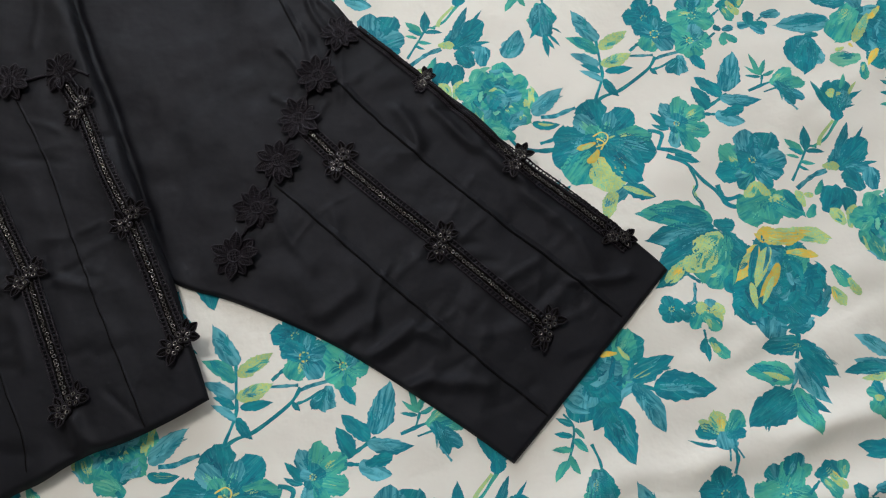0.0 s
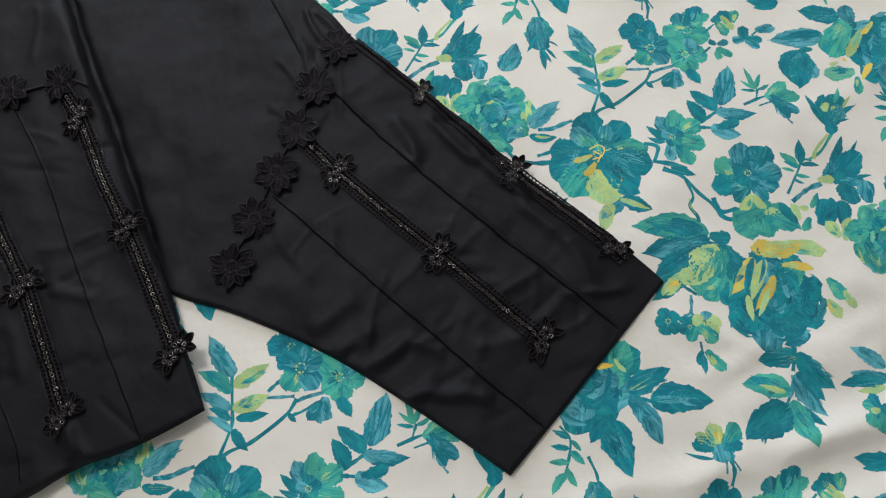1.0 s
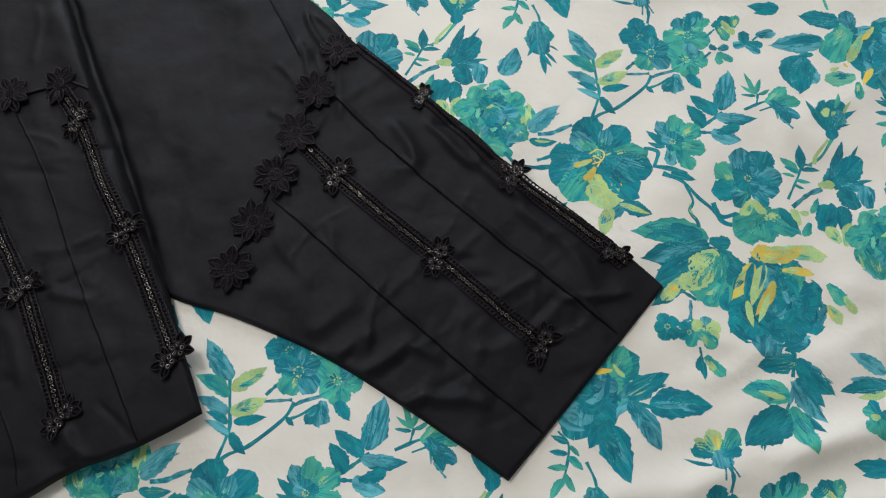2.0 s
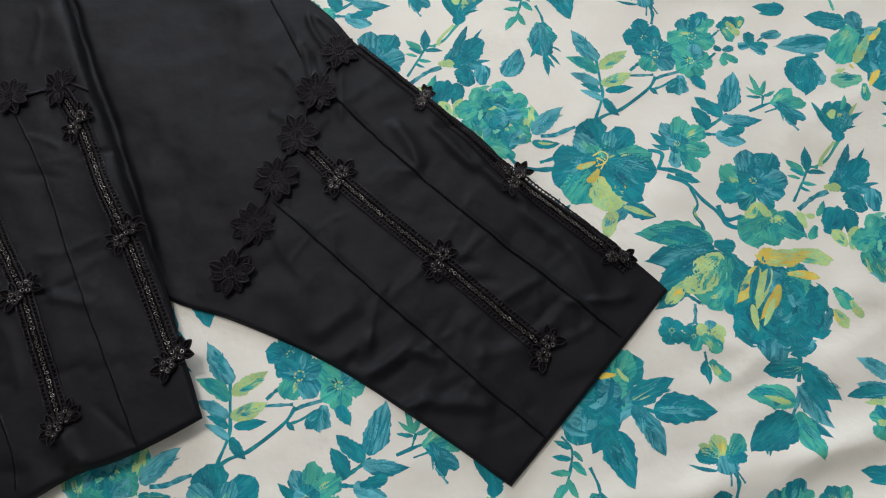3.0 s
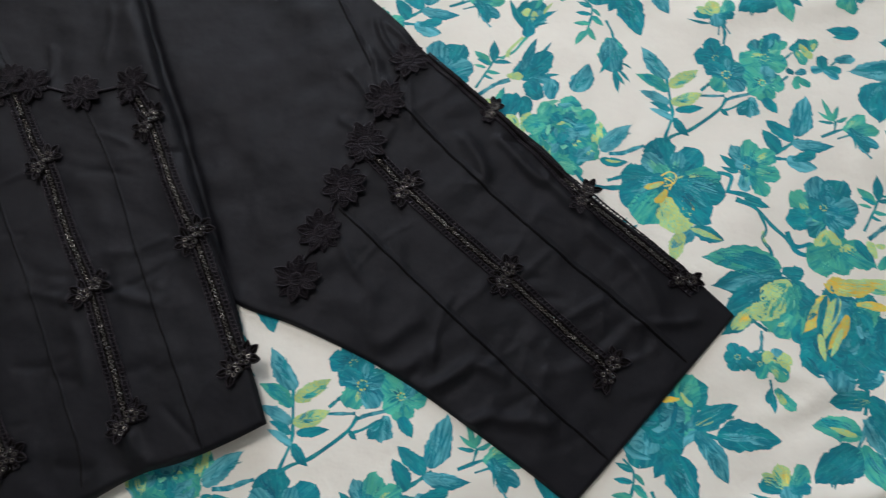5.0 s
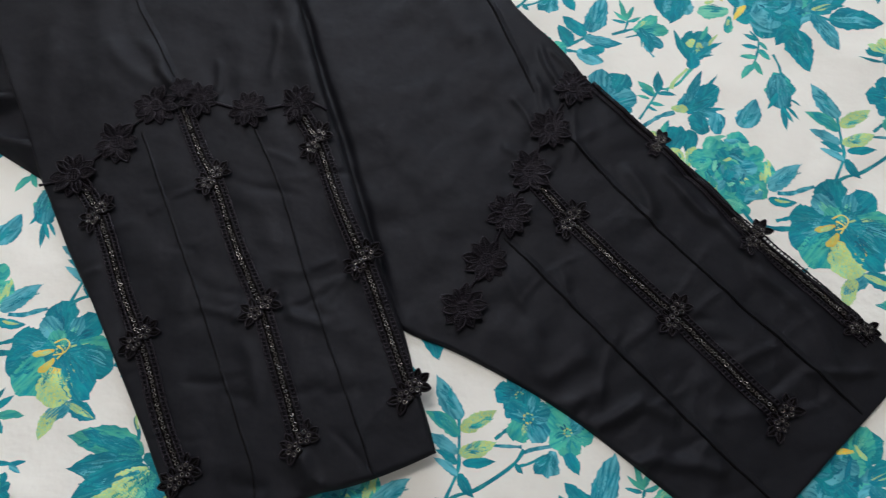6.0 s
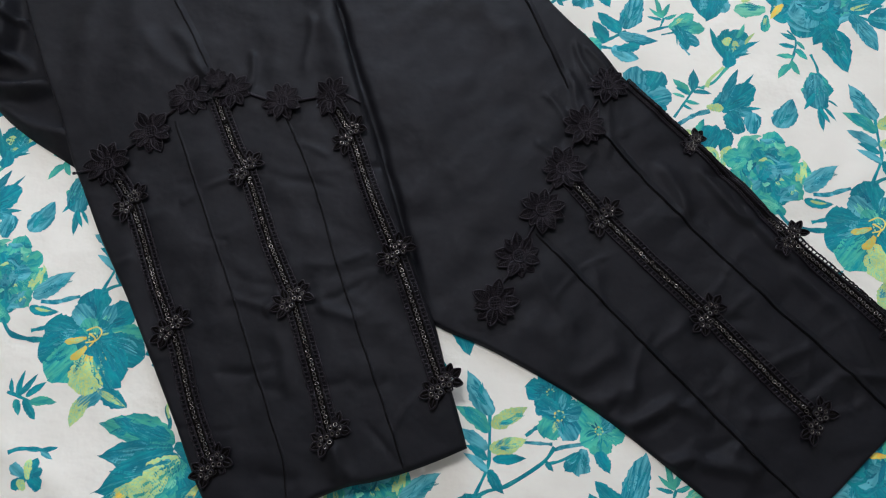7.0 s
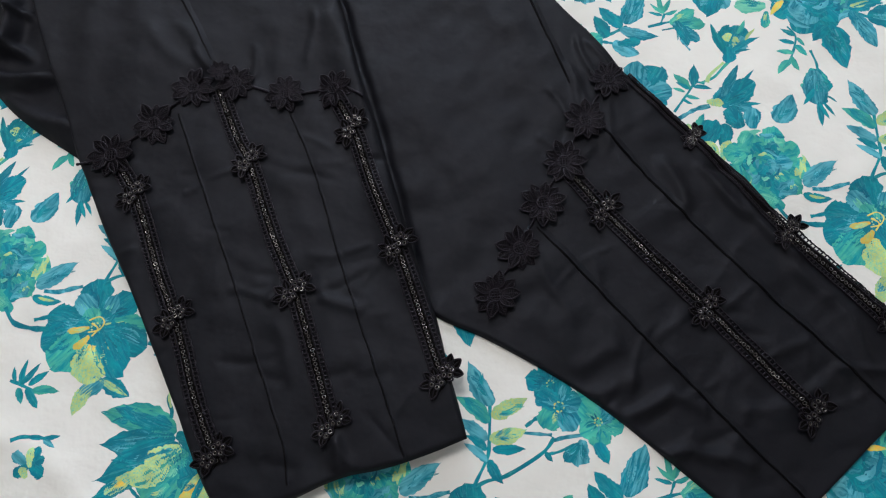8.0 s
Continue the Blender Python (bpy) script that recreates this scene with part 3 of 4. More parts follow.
petal(0.266, -0.040, 0.255, -0.054, .6, 'y')
petal(0.267, -0.040, 0.275, -0.053, .6, 'y')
motif("broad_leaf")
petal(0.283, -0.050, 0.246, -0.071, .8, 'g')
petal(0.294, -0.051, 0.261, -0.073, .7, 'g')
petal(0.269, -0.050, 0.303, -0.072, .5, 'g')
petal(0.273, -0.050, 0.272, -0.074, .9, 'g')
leaf(0.288, -0.048, 0.303, -0.068, .4, 'd')
petal(0.304, -0.063, 0.299, -0.048, .5, 'y')
petal(0.313, -0.061, 0.306, -0.073, .6, 'g')
motif("yellow_rose")
leaf(0.224, -0.074, 0.161, -0.066, .42, 'g')
leaf(0.220, -0.071, 0.171, -0.061, .30, 'd')
leaf(0.224, -0.079, 0.166, -0.090, .42, 'd')
leaf(0.219, -0.083, 0.172, -0.092, .28, 'b')
petal(0.224, -0.076, 0.242, -0.079, .8, 'd')
leaf(0.232, -0.086, 0.168, -0.118, .45, 'd')
leaf(0.202, -0.109, 0.170, -0.131, .40, 'd')
petal(0.200, -0.107, 0.180, -0.127, .45, 'y')
petal(0.232, -0.086, 0.209, -0.127, .8, 'g')
petal(0.232, -0.084, 0.242, -0.109, .8, 'm')
petal(0.227, -0.088, 0.197, -0.116, .55, 'y')
petal(0.230, -0.086, 0.205, -0.102, .6, 'y')
petal(0.228, -0.114, 0.213, -0.132, .8, 'g')
rose(0.270, -0.130, 0.045, 'gold')
petal(0.289, -0.094, 0.257, -0.086, .5, 'o')
petal(0.277, -0.086, 0.321, -0.092, .36, 'y')
petal(0.263, -0.086, 0.299, -0.089, .3, 'o')
petal(0.281, -0.103, 0.307, -0.106, .3, 'o')
leaf(0.258, -0.096, 0.235, -0.128, .34, 'o')
leaf(0.268, -0.098, 0.252, -0.132, .3, 'y')
leaf(0.273, -0.112, 0.253, -0.141, .28, 'o')
leaf(0.258, -0.096, 0.246, -0.128, .2, 'd')
leaf(0.267, -0.096, 0.259, -0.119, .15, 'd')
leaf(0.248, -0.128, 0.250, -0.150, .3, 'y')
leaf(0.267, -0.123, 0.255, -0.146, .2, 'y')
petal(0.317, -0.115, 0.327, -0.133, .6, 'g')
petal(0.314, -0.133, 0.322, -0.149, .6, 'y')
petal(0.328, -0.126, 0.336, -0.140, .5, 'y')
motif("hanging_blossom")
stem(.0024, 'd', (0.196, -0.119), (0.207, -0.127))
stem(.0028, 'd', (0.202, -0.127), (0.200, -0.141), (0.194, -0.145))
stem(.0024, 'm', (0.200, -0.142), (0.203, -0.146))
blossom(0.180, -0.149, 0.012, 5, 'm', .4)
blossom(0.197, -0.154, 0.010, 5, 'm', .4)
blossom(0.211, -0.152, 0.012, 5, 'y', .4)
petal(0.201, -0.154, 0.195, -0.165, .8, 'g')
petal(0.205, -0.154, 0.217, -0.166, .8, 'g')
stem(.002, 'd', (0.204, -0.166), (0.205, -0.173))
petal(0.205, -0.173, 0.202, -0.185, .6, 'd')
petal(0.208, -0.173, 0.221, -0.190, .55, 'g')
leaf(0.204, -0.175, 0.205, -0.192, .35, 'm')
motif("leaf_sprig")
stem(.0034, 'd', (0.276, -0.167), (0.277, -0.176), (0.274, -0.191))
stem(.0034, 'd', (0.273, -0.194), (0.272, -0.203), (0.264, -0.220))
leaf(0.278, -0.178, 0.248, -0.182, .6, 'd')
petal(0.278, -0.181, 0.264, -0.184, .5, 'y')
leaf(0.278, -0.177, 0.307, -0.206, .42, 'd')
leaf(0.275, -0.193, 0.295, -0.227, .40, 'b')
leaf(0.276, -0.192, 0.296, -0.214, .40, 'd')
leaf(0.270, -0.206, 0.233, -0.199, .55, 'g')
leaf(0.266, -0.207, 0.246, -0.201, .25, 'y')
leaf(0.268, -0.218, 0.230, -0.242, .62, 'd')
leaf(0.271, -0.213, 0.280, -0.250, .5, 'g')
leaf(0.277, -0.218, 0.290, -0.234, .4, 'm')
motif("blue_rose")
leaf(0.066, -0.149, 0.028, -0.141, .55, 'd')
leaf(0.047, -0.170, -0.005, -0.173, .42, 'b')
leaf(0.045, -0.167, 0.004, -0.172, .25, 'd')
petal(0.072, -0.153, 0.048, -0.192, .7, 'g')
petal(0.068, -0.208, 0.040, -0.210, .6, 'p')
petal(0.069, -0.214, 0.067, -0.232, .5, 'g')
petal(0.075, -0.157, 0.073, -0.136, .9, 'd')
stem(.0024, 'g', (0.055, -0.122), (0.057, -0.135))
rose(0.108, -0.190, 0.046, 'blue')
petal(0.083, -0.164, 0.065, -0.193, .3, 'y')
petal(0.063, -0.198, 0.060, -0.194, .6, 'o')
petal(0.095, -0.156, 0.082, -0.170, .3, 'o')
leaf(0.084, -0.201, 0.072, -0.218, .3, 'o')
petal(0.055, -0.198, 0.046, -0.201, .45, 'y')
petal(0.133, -0.185, 0.143, -0.163, .8, 'g')
petal(0.131, -0.187, 0.149, -0.174, .7, 'g')
petal(0.133, -0.183, 0.118, -0.184, .35, 'o')
petal(0.134, -0.178, 0.143, -0.189, .3, 'y')
leaf(0.142, -0.204, 0.177, -0.187, .5, 'd')
leaf(0.144, -0.202, 0.162, -0.194, .3, 'y')
leaf(0.159, -0.211, 0.208, -0.212, .5, 'd')
leaf(0.180, -0.208, 0.202, -0.214, .35, 'b')
stem(.0026, 'm', (0.146, -0.207), (0.160, -0.212))
leaf(0.144, -0.207, 0.165, -0.245, .42, 'd')
leaf(0.157, -0.227, 0.163, -0.243, .35, 'b')
leaf(0.125, -0.224, 0.139, -0.267, .55, 'd')
leaf(0.119, -0.226, 0.135, -0.256, .35, 'm')
leaf(0.123, -0.226, 0.109, -0.242, .6, 'd')
motif("fern_sprig")
stem(.0022, 'm', (0.087, -0.229), (0.094, -0.238), (0.093, -0.250), (0.088, -0.268))
leaf(0.094, -0.238, 0.081, -0.232, .35, 'm')
leaf(0.093, -0.246, 0.079, -0.244, .35, 'm')
leaf(0.095, -0.240, 0.102, -0.248, .4, 'g')
leaf(0.094, -0.248, 0.104, -0.258, .45, 'g')
leaf(0.092, -0.256, 0.077, -0.256, .35, 'g')
leaf(0.090, -0.260, 0.097, -0.274, .4, 'g')
leaf(0.089, -0.264, 0.078, -0.279, .4, 'g')
stem(.0024, 'm', (0.107, -0.252), (0.112, -0.264), (0.113, -0.272))
motif("hanging_bud")
petal(0.092, 0.144, 0.087, 0.117, .7, 'g')
petal(0.094, 0.144, 0.103, 0.120, .65, 'm')
petal(0.092, 0.142, 0.094, 0.107, .7, 'd')
leaf(0.091, 0.123, 0.081, 0.106, .25, 'm')
leaf(0.101, 0.117, 0.110, 0.111, .2, 'm')
leaf(0.095, 0.111, 0.097, 0.086, .25, 'd')
leaf(0.098, 0.110, 0.108, 0.097, .2, 'm')
leaf(0.095, 0.108, 0.103, 0.094, .25, 'm')
motif("round_leaf")
leaf(0.332, 0.103, 0.324, 0.063, .85, 'd')
petal(0.333, 0.099, 0.341, 0.073, .6, 'b')
petal(0.334, 0.100, 0.320, 0.076, .5, 'd')
petal(0.331, 0.102, 0.344, 0.103, .5, 'm')
petal(0.337, 0.099, 0.329, 0.073, .35, 'd')
motif("thistle")
petal(0.344, 0.022, 0.345, 0.054, .7, 'd')
petal(0.345, 0.022, 0.357, 0.054, .7, 'd')
petal(0.344, 0.022, 0.360, 0.043, .6, 'b')
petal(0.346, 0.046, 0.341, 0.038, .9, 'y')
petal(0.350, 0.043, 0.351, 0.032, .8, 'y')
leaf(0.342, 0.024, 0.328, 0.055, .22, 'm')
leaf(0.347, 0.027, 0.372, 0.045, .2, 'd')
leaf(0.350, 0.027, 0.364, 0.031, .2, 'd')
leaf(0.352, 0.046, 0.359, 0.062, .25, 'g')
leaf(0.359, 0.040, 0.368, 0.053, .2, 'y')
petal(0.344, 0.032, 0.345, 0.015, .8, 'd')
stem(.003, 'y', (0.340, 0.015), (0.328, 0.001), (0.325, -0.007))
motif("thistle")
petal(0.002, 0.101, 0.018, 0.116, .7, 'd')
petal(0.010, 0.098, 0.038, 0.124, .6, 'd')
petal(0.017, 0.101, 0.037, 0.098, .6, 'd')
leaf(0.010, 0.107, 0.024, 0.140, .25, 'd')
leaf(0.025, 0.115, 0.038, 0.137, .15, 'd')
leaf(0.027, 0.101, 0.045, 0.104, .2, 'd')
leaf(0.013, 0.119, 0.017, 0.132, .25, 'd')
petal(-0.003, 0.101, 0.012, 0.100, .6, 'y')
stem(.004, 'd', (-0.000, 0.097), (-0.013, 0.092), (-0.028, 0.081))
motif("fine_sprig")
stem(.002, 'm', (-0.005, 0.119), (-0.013, 0.119), (-0.020, 0.107), (-0.031, 0.088))
leaf(-0.015, 0.116, -0.015, 0.138, .45, 'd')
leaf(-0.018, 0.112, -0.033, 0.127, .4, 'g')
leaf(-0.018, 0.112, -0.030, 0.118, .3, 'm')
leaf(-0.015, 0.115, 0.001, 0.114, .3, 'd')
leaf(-0.022, 0.106, -0.009, 0.103, .3, 'g')
leaf(-0.022, 0.109, -0.033, 0.112, .3, 'g')
leaf(-0.024, 0.102, -0.015, 0.097, .3, 'm')
stem(.0026, 'g', (0.018, 0.146), (0.012, 0.138), (0.003, 0.126), (-0.009, 0.119))
motif("green_rose")
leaf(-0.013, 0.075, -0.005, 0.089, .4, 'g')
petal(-0.023, 0.076, -0.015, 0.075, .7, 'y')
petal(-0.006, 0.059, 0.005, 0.084, .9, 'd')
petal(0.012, 0.059, 0.013, 0.081, .7, 'd')
petal(0.027, 0.078, 0.017, 0.098, .9, 'd')
petal(0.037, 0.078, 0.037, 0.099, .8, 'd')
petal(0.007, 0.048, -0.003, 0.062, .7, 'y')
petal(0.011, 0.045, 0.017, 0.065, .5, 'y')
rose(0.048, 0.044, 0.036, 'green')
petal(0.031, 0.053, 0.016, 0.045, .8, 'g')
petal(0.026, 0.059, 0.036, 0.073, .8, 'g')
petal(0.035, 0.016, 0.028, 0.037, .7, 'g')
petal(0.063, 0.007, 0.037, 0.016, .6, 'g')
leaf(0.057, 0.086, 0.072, 0.115, .62, 'd')
leaf(0.060, 0.089, 0.066, 0.105, .3, 'm')
leaf(0.079, 0.028, 0.107, 0.054, .42, 'b')
leaf(0.086, 0.034, 0.105, 0.052, .2, 'd')
leaf(0.078, 0.020, 0.102, 0.019, .38, 'd')
leaf(0.083, 0.020, 0.097, 0.019, .2, 'y')
stem(.0036, 'd', (0.086, 0.026), (0.098, 0.027), (0.108, 0.031), (0.117, 0.034))
stem(.004, 'd', (0.056, 0.009), (0.067, -0.003), (0.084, -0.006), (0.099, -0.005))
stem(.003, 'd', (0.084, 0.001), (0.094, 0.004), (0.100, 0.007))
motif("bud_flower")
petal(0.208, -0.249, 0.188, -0.243, .7, 'd')
petal(0.208, -0.247, 0.191, -0.237, .5, 'y')
petal(0.208, -0.249, 0.204, -0.229, .75, 'y')
petal(0.210, -0.249, 0.224, -0.229, .6, 'g')
petal(0.210, -0.249, 0.225, -0.245, .6, 'd')
petal(0.209, -0.245, 0.209, -0.259, 1.3, 'd')
leaf(0.201, -0.256, 0.181, -0.251, .16, 'd')
stem(.003, 'd', (0.213, -0.256), (0.215, -0.265), (0.213, -0.276))
stem(.0014, 'd', (0.210, -0.257), (0.209, -0.267))
stem(.0014, 'd', (0.214, -0.255), (0.220, -0.265))
motif("fern_fan")
stem(.0024, 'm', (0.078, -0.050), (0.087, -0.052), (0.099, -0.056))
leaf(0.087, -0.053, 0.088, -0.032, .22, 'm')
leaf(0.088, -0.052, 0.099, -0.033, .25, 'm')
leaf(0.094, -0.052, 0.108, -0.039, .32, 'm')
leaf(0.098, -0.056, 0.120, -0.054, .36, 'g')
leaf(0.093, -0.054, 0.106, -0.069, .40, 'm')
leaf(0.086, -0.055, 0.092, -0.067, .5, 'g')
leaf(0.083, -0.051, 0.079, -0.039, .3, 'm')
motif("yellow_bud")
stem(.0032, 'd', (0.094, -0.096), (0.103, -0.092), (0.121, -0.091))
leaf(0.118, -0.092, 0.131, -0.088, .32, 'd')
leaf(0.119, -0.092, 0.130, -0.097, .36, 'd')
petal(0.112, -0.112, 0.098, -0.105, .7, 'b')
petal(0.115, -0.112, 0.119, -0.098, .7, 'd')
petal(0.115, -0.112, 0.126, -0.106, .7, 'd')
petal(0.114, -0.112, 0.128, -0.119, .8, 'd')
petal(0.113, -0.113, 0.103, -0.122, .8, 'd')
petal(0.115, -0.114, 0.113, -0.099, .5, 'y')
petal(0.114, -0.122, 0.107, -0.115, .8, 'y')
motif("trailing_spray")
leaf(0.350, -0.189, 0.323, -0.173, 0.42, 'b')
leaf(0.352, -0.198, 0.320, -0.193, 0.35, 'd')
leaf(0.345, -0.201, 0.311, -0.202, 0.34, 'd')
leaf(0.346, -0.204, 0.324, -0.207, 0.3, 'y')
petal(0.335, -0.221, 0.324, -0.217, 0.9, 'g')
petal(0.335, -0.221, 0.323, -0.234, 0.8, 'g')
petal(0.335, -0.221, 0.333, -0.209, 0.8, 'd')
petal(0.335, -0.221, 0.335, -0.240, 0.8, 'g')
petal(0.335, -0.222, 0.328, -0.224, 0.8, 'y')
petal(0.335, -0.221, 0.349, -0.224, 0.9, 'd')
leaf(0.339, -0.260, 0.310, -0.257, 0.5, 'd')
leaf(0.337, -0.263, 0.315, -0.265, 0.3, 'm')
petal(0.259, -0.281, 0.261, -0.262, 0.75, 'd')
petal(0.257, -0.281, 0.249, -0.270, 0.6, 'm')
petal(0.261, -0.281, 0.271, -0.270, 0.6, 'g')
petal(0.292, -0.281, 0.287, -0.268, 0.7, 'd')
petal(0.293, -0.281, 0.297, -0.267, 0.7, 'g')
petal(0.294, -0.279, 0.297, -0.272, 0.6, 'y')



def lay_print():
    """Drapes the repeat over the whole sheet."""
    for i in range(-7, 8):
        for j in range(-8, 9):
            off = i * REPEAT_A + j * REPEAT_B
            for name, marks in motifs:
                c = marks[0][0].reshape(-1, 2).mean(0) + off
                if not (BX0 + 0.1 < c[0] < BX1 - 0.1 and BY0 + 0.12 < c[1] < BY1 - 0.12):
                    continue
                rise = 0.00009 if -0.78 < c[0] < 0.55 and -0.42 < c[1] < 0.38 else 0.0006
                verts, faces, ta, tb, gr, base = [], [], [], [], [], 0
                near = rise < 0.0005
                for rows, ca, cb, grain, k in marks:
                    if not near:
                        if rows.shape[1] == 2:
                            continue
                        skip, hop = (4, 3) if len(rows) == 29 else (1, 2)
                        rows, grain = rows[::skip, ::hop], grain[::skip, ::hop]
                    n, m = rows.shape[:2]
                    p = rows.reshape(-1, 2) + off
                    verts.append(np.column_stack([p, sheet_z(p[:, 0], p[:, 1]) + rise + 0.0000005 * k]))
                    idx = base + np.arange(n * m).reshape(n, m)
                    faces.append(np.stack([idx[:-1, :-1], idx[:-1, 1:], idx[1:, 1:], idx[1:, :-1]], -1).reshape(-1, 4))
                    ta.append(np.tile((*ca, 1.0), (n * m, 1)))
                    tb.append(np.tile((*cb, 1.0), (n * m, 1)))
                    gr.append(grain.reshape(-1, 3))
                    base += n * m
                me = bpy.data.meshes.new("printed_" + name)
                me.from_pydata(np.vstack(verts).tolist(), [], np.vstack(faces).tolist())
                me.materials.append(DYE)
                for key, data in (("tone_a", ta), ("tone_b", tb)):
                    me.attributes.new(key, "FLOAT_COLOR", "POINT").data.foreach_set("color", np.vstack(data).ravel())
                me.attributes.new("grain", "FLOAT_VECTOR", "POINT").data.foreach_set("vector", np.vstack(gr).ravel())
                ob = new("printed_" + name, me)
                ob.parent = SHEET


lay_print()

# ---- the black trousers ----
TROUSERS = tagged(new("trousers"), "black cotton trousers with daisy lace trims spread on the sheet", "trousers")

UNDER_FOLDS = [
    (-0.065, -0.178, -0.033, -0.163, 0.005, 0.0030), (-0.033, -0.163, -0.002, -0.169, 0.006, 0.0025),
    (-0.042, -0.212, -0.007, -0.204, 0.005, 0.0035), (-0.007, -0.204, 0.032, -0.211, 0.006, 0.0030),
    (-0.106, -0.148, -0.070, -0.130, 0.008, 0.0020), (-0.042, 0.037, -0.022, -0.007, 0.006, 0.0030),
    (-0.012, 0.031, 0.031, -0.003, 0.005, 0.0030), (0.032, 0.003, 0.068, -0.040, 0.005, 0.0030),
    (0.068, -0.040, 0.124, -0.116, 0.007, 0.0025), (0.100, -0.130, 0.147, -0.117, 0.004, 0.0020),
]
UNDER_FOLDS += [
    (-0.131, 0.118, -0.112, 0.079, 0.0032, 0.0020), (-0.146, 0.093, -0.122, 0.062, 0.0032, 0.0016),
    (-0.122, 0.150, -0.101, 0.113, 0.0032, 0.0022), (-0.112, 0.148, -0.094, 0.120, 0.0030, 0.0020), (-0.124, 0.108, -0.108, 0.080, 0.0028, 0.0014), (-0.151, 0.046, -0.131, 0.040, 0.004, 0.0015),
    (-0.087, -0.167, -0.060, -0.149, 0.006, 0.0022), (0.041, -0.123, 0.078, -0.110, 0.004, 0.0015),
    (0.025, -0.165, 0.071, -0.152, 0.006, 0.0014), (-0.30, 0.10, -0.16, -0.02, 0.030, 0.0020),
    (-0.25, 0.25, -0.13, 0.08, 0.020, 0.0020),
]
OVER_FOLDS = [
    (-0.463, 0.101, -0.437, 0.074, 0.004, 0.0030), (-0.488, 0.122, -0.449, 0.085, 0.006, 0.0025),
    (-0.412, 0.110, -0.412, 0.077, 0.004, 0.0020), (-0.369, 0.152, -0.359, 0.100, 0.004, 0.0015),
    (-0.356, -0.126, -0.345, -0.111, 0.004, 0.0025), (-0.326, -0.114, -0.281, -0.119, 0.006, 0.0015),
    (-0.348, -0.144, -0.324, -0.185, 0.006, 0.0020), (-0.292, -0.223, -0.280, -0.246, 0.005, 0.0025),
    (-0.389, -0.120, -0.353, -0.119, 0.004, 0.0015), (-0.455, -0.050, -0.495, -0.059, 0.005, 0.0012),
    (-0.513, 0.119, -0.463, 0.077, 0.007, 0.0020), (-0.264, -0.242, -0.283, -0.222, 0.005, 0.0025),
    (-0.330, -0.077, -0.304, -0.079, 0.004, 0.0010), (-0.60, 0.30, -0.50, 0.05, 0.030, 0.0020),
    (-0.345, 0.160, -0.301, 0.055, 0.008, 0.0030),
]


def small_creases(count, x0, x1, y0, y1, heading):
    """Short slight creases all over a piece of cloth, mostly across its length."""
    made = []
    for _ in range(count):
        x, y, a = rng.uniform(x0, x1), rng.uniform(y0, y1), heading + rng.normal(0, 0.55)
        n = rng.uniform(0.015, 0.06)
        made.append((x, y, x + n * math.cos(a), y + n * math.sin(a), rng.uniform(0.0026, 0.0055), rng.choice((-1, 1)) * rng.uniform(0.0004, 0.0013)))
    return made


UNDER_FOLDS = [(*f[:5], f[5] * 1.15) for f in UNDER_FOLDS] + small_creases(75, -0.13, 0.17, -0.25, 0.06, 0.5)
OVER_FOLDS += small_creases(70, -0.58, -0.20, -0.28, 0.04, 0.1)


def under_z(x, y):
    """Top of the lower leg, which lies on the sheet."""
    x, y = np.asarray(x, float), np.asarray(y, float)
    z = 0.0062 + 0.0014 * bumps(x, y, 0.07) + 0.0009 * bumps(x + y, 2.2 * (y - x) + 2, 0.05) + 0.0003 * bumps(x + 0.6 * y, y - 0.6 * x, 0.014)
    for line in UNDER_FOLDS:
        z = z + 1.15 * ridge(x, y, *line)
    groove = (x + 0.184 + 0.42 * (y + 0.2125) - 0.001 + 0.002 * bumps(x, y, 0.025)) / 0.0045
    z = z - 0.0045 * np.exp(-groove * groove) * np.clip((y + 0.12) / 0.06, 0, 1)
    return z


def over_lift(x, y):
    """How far the under side of the upper leg stands off the sheet: it rests on the lower leg and hangs free at the hem."""
    x, y = np.asarray(x, float), np.asarray(y, float)
    k = np.clip(1 + (x + 0.184 + 0.42 * (y + 0.2125)) / 0.25, 0, 1)
    free = np.clip((-0.09 - y) / 0.07, 0, 1)
    return 0.0035 + (0.0048 + 0.0032 * free) * k * k * (3 - 2 * k)


def over_z(x, y):
    """Top of the upper leg, which lies partly on the lower one."""
    x, y = np.asarray(x, float), np.asarray(y, float)
    z = 0.0075 + over_lift(x, y) + 0.0014 * bumps(x + 4, y, 0.08) + 0.0008 * bumps(2.0 * x + y, 0.8 * y - 0.4 * x + 7, 0.05) + 0.0003 * bumps(x + 0.4 * y, y - 0.4 * x, 0.014)
    side = np.clip((-0.40 - x + 0.3 * (y - 0.05)) / 0.2, 0, 1) * np.clip((y + 0.02) / 0.1, 0, 1)
    z = z + 0.010 * side * side * (3 - 2 * side)
    inset = (x + 0.184 + 0.42 * (y + 0.2125) + 0.014) / 0.013
    z = z + 0.0050 * np.exp(-inset * inset) * np.clip((y + 0.13) / 0.08, 0, 1) * (1 + 0.5 * bumps(x, y, 0.03))
    for line in OVER_FOLDS:
        z = z + ridge(x, y, *line)
    return z


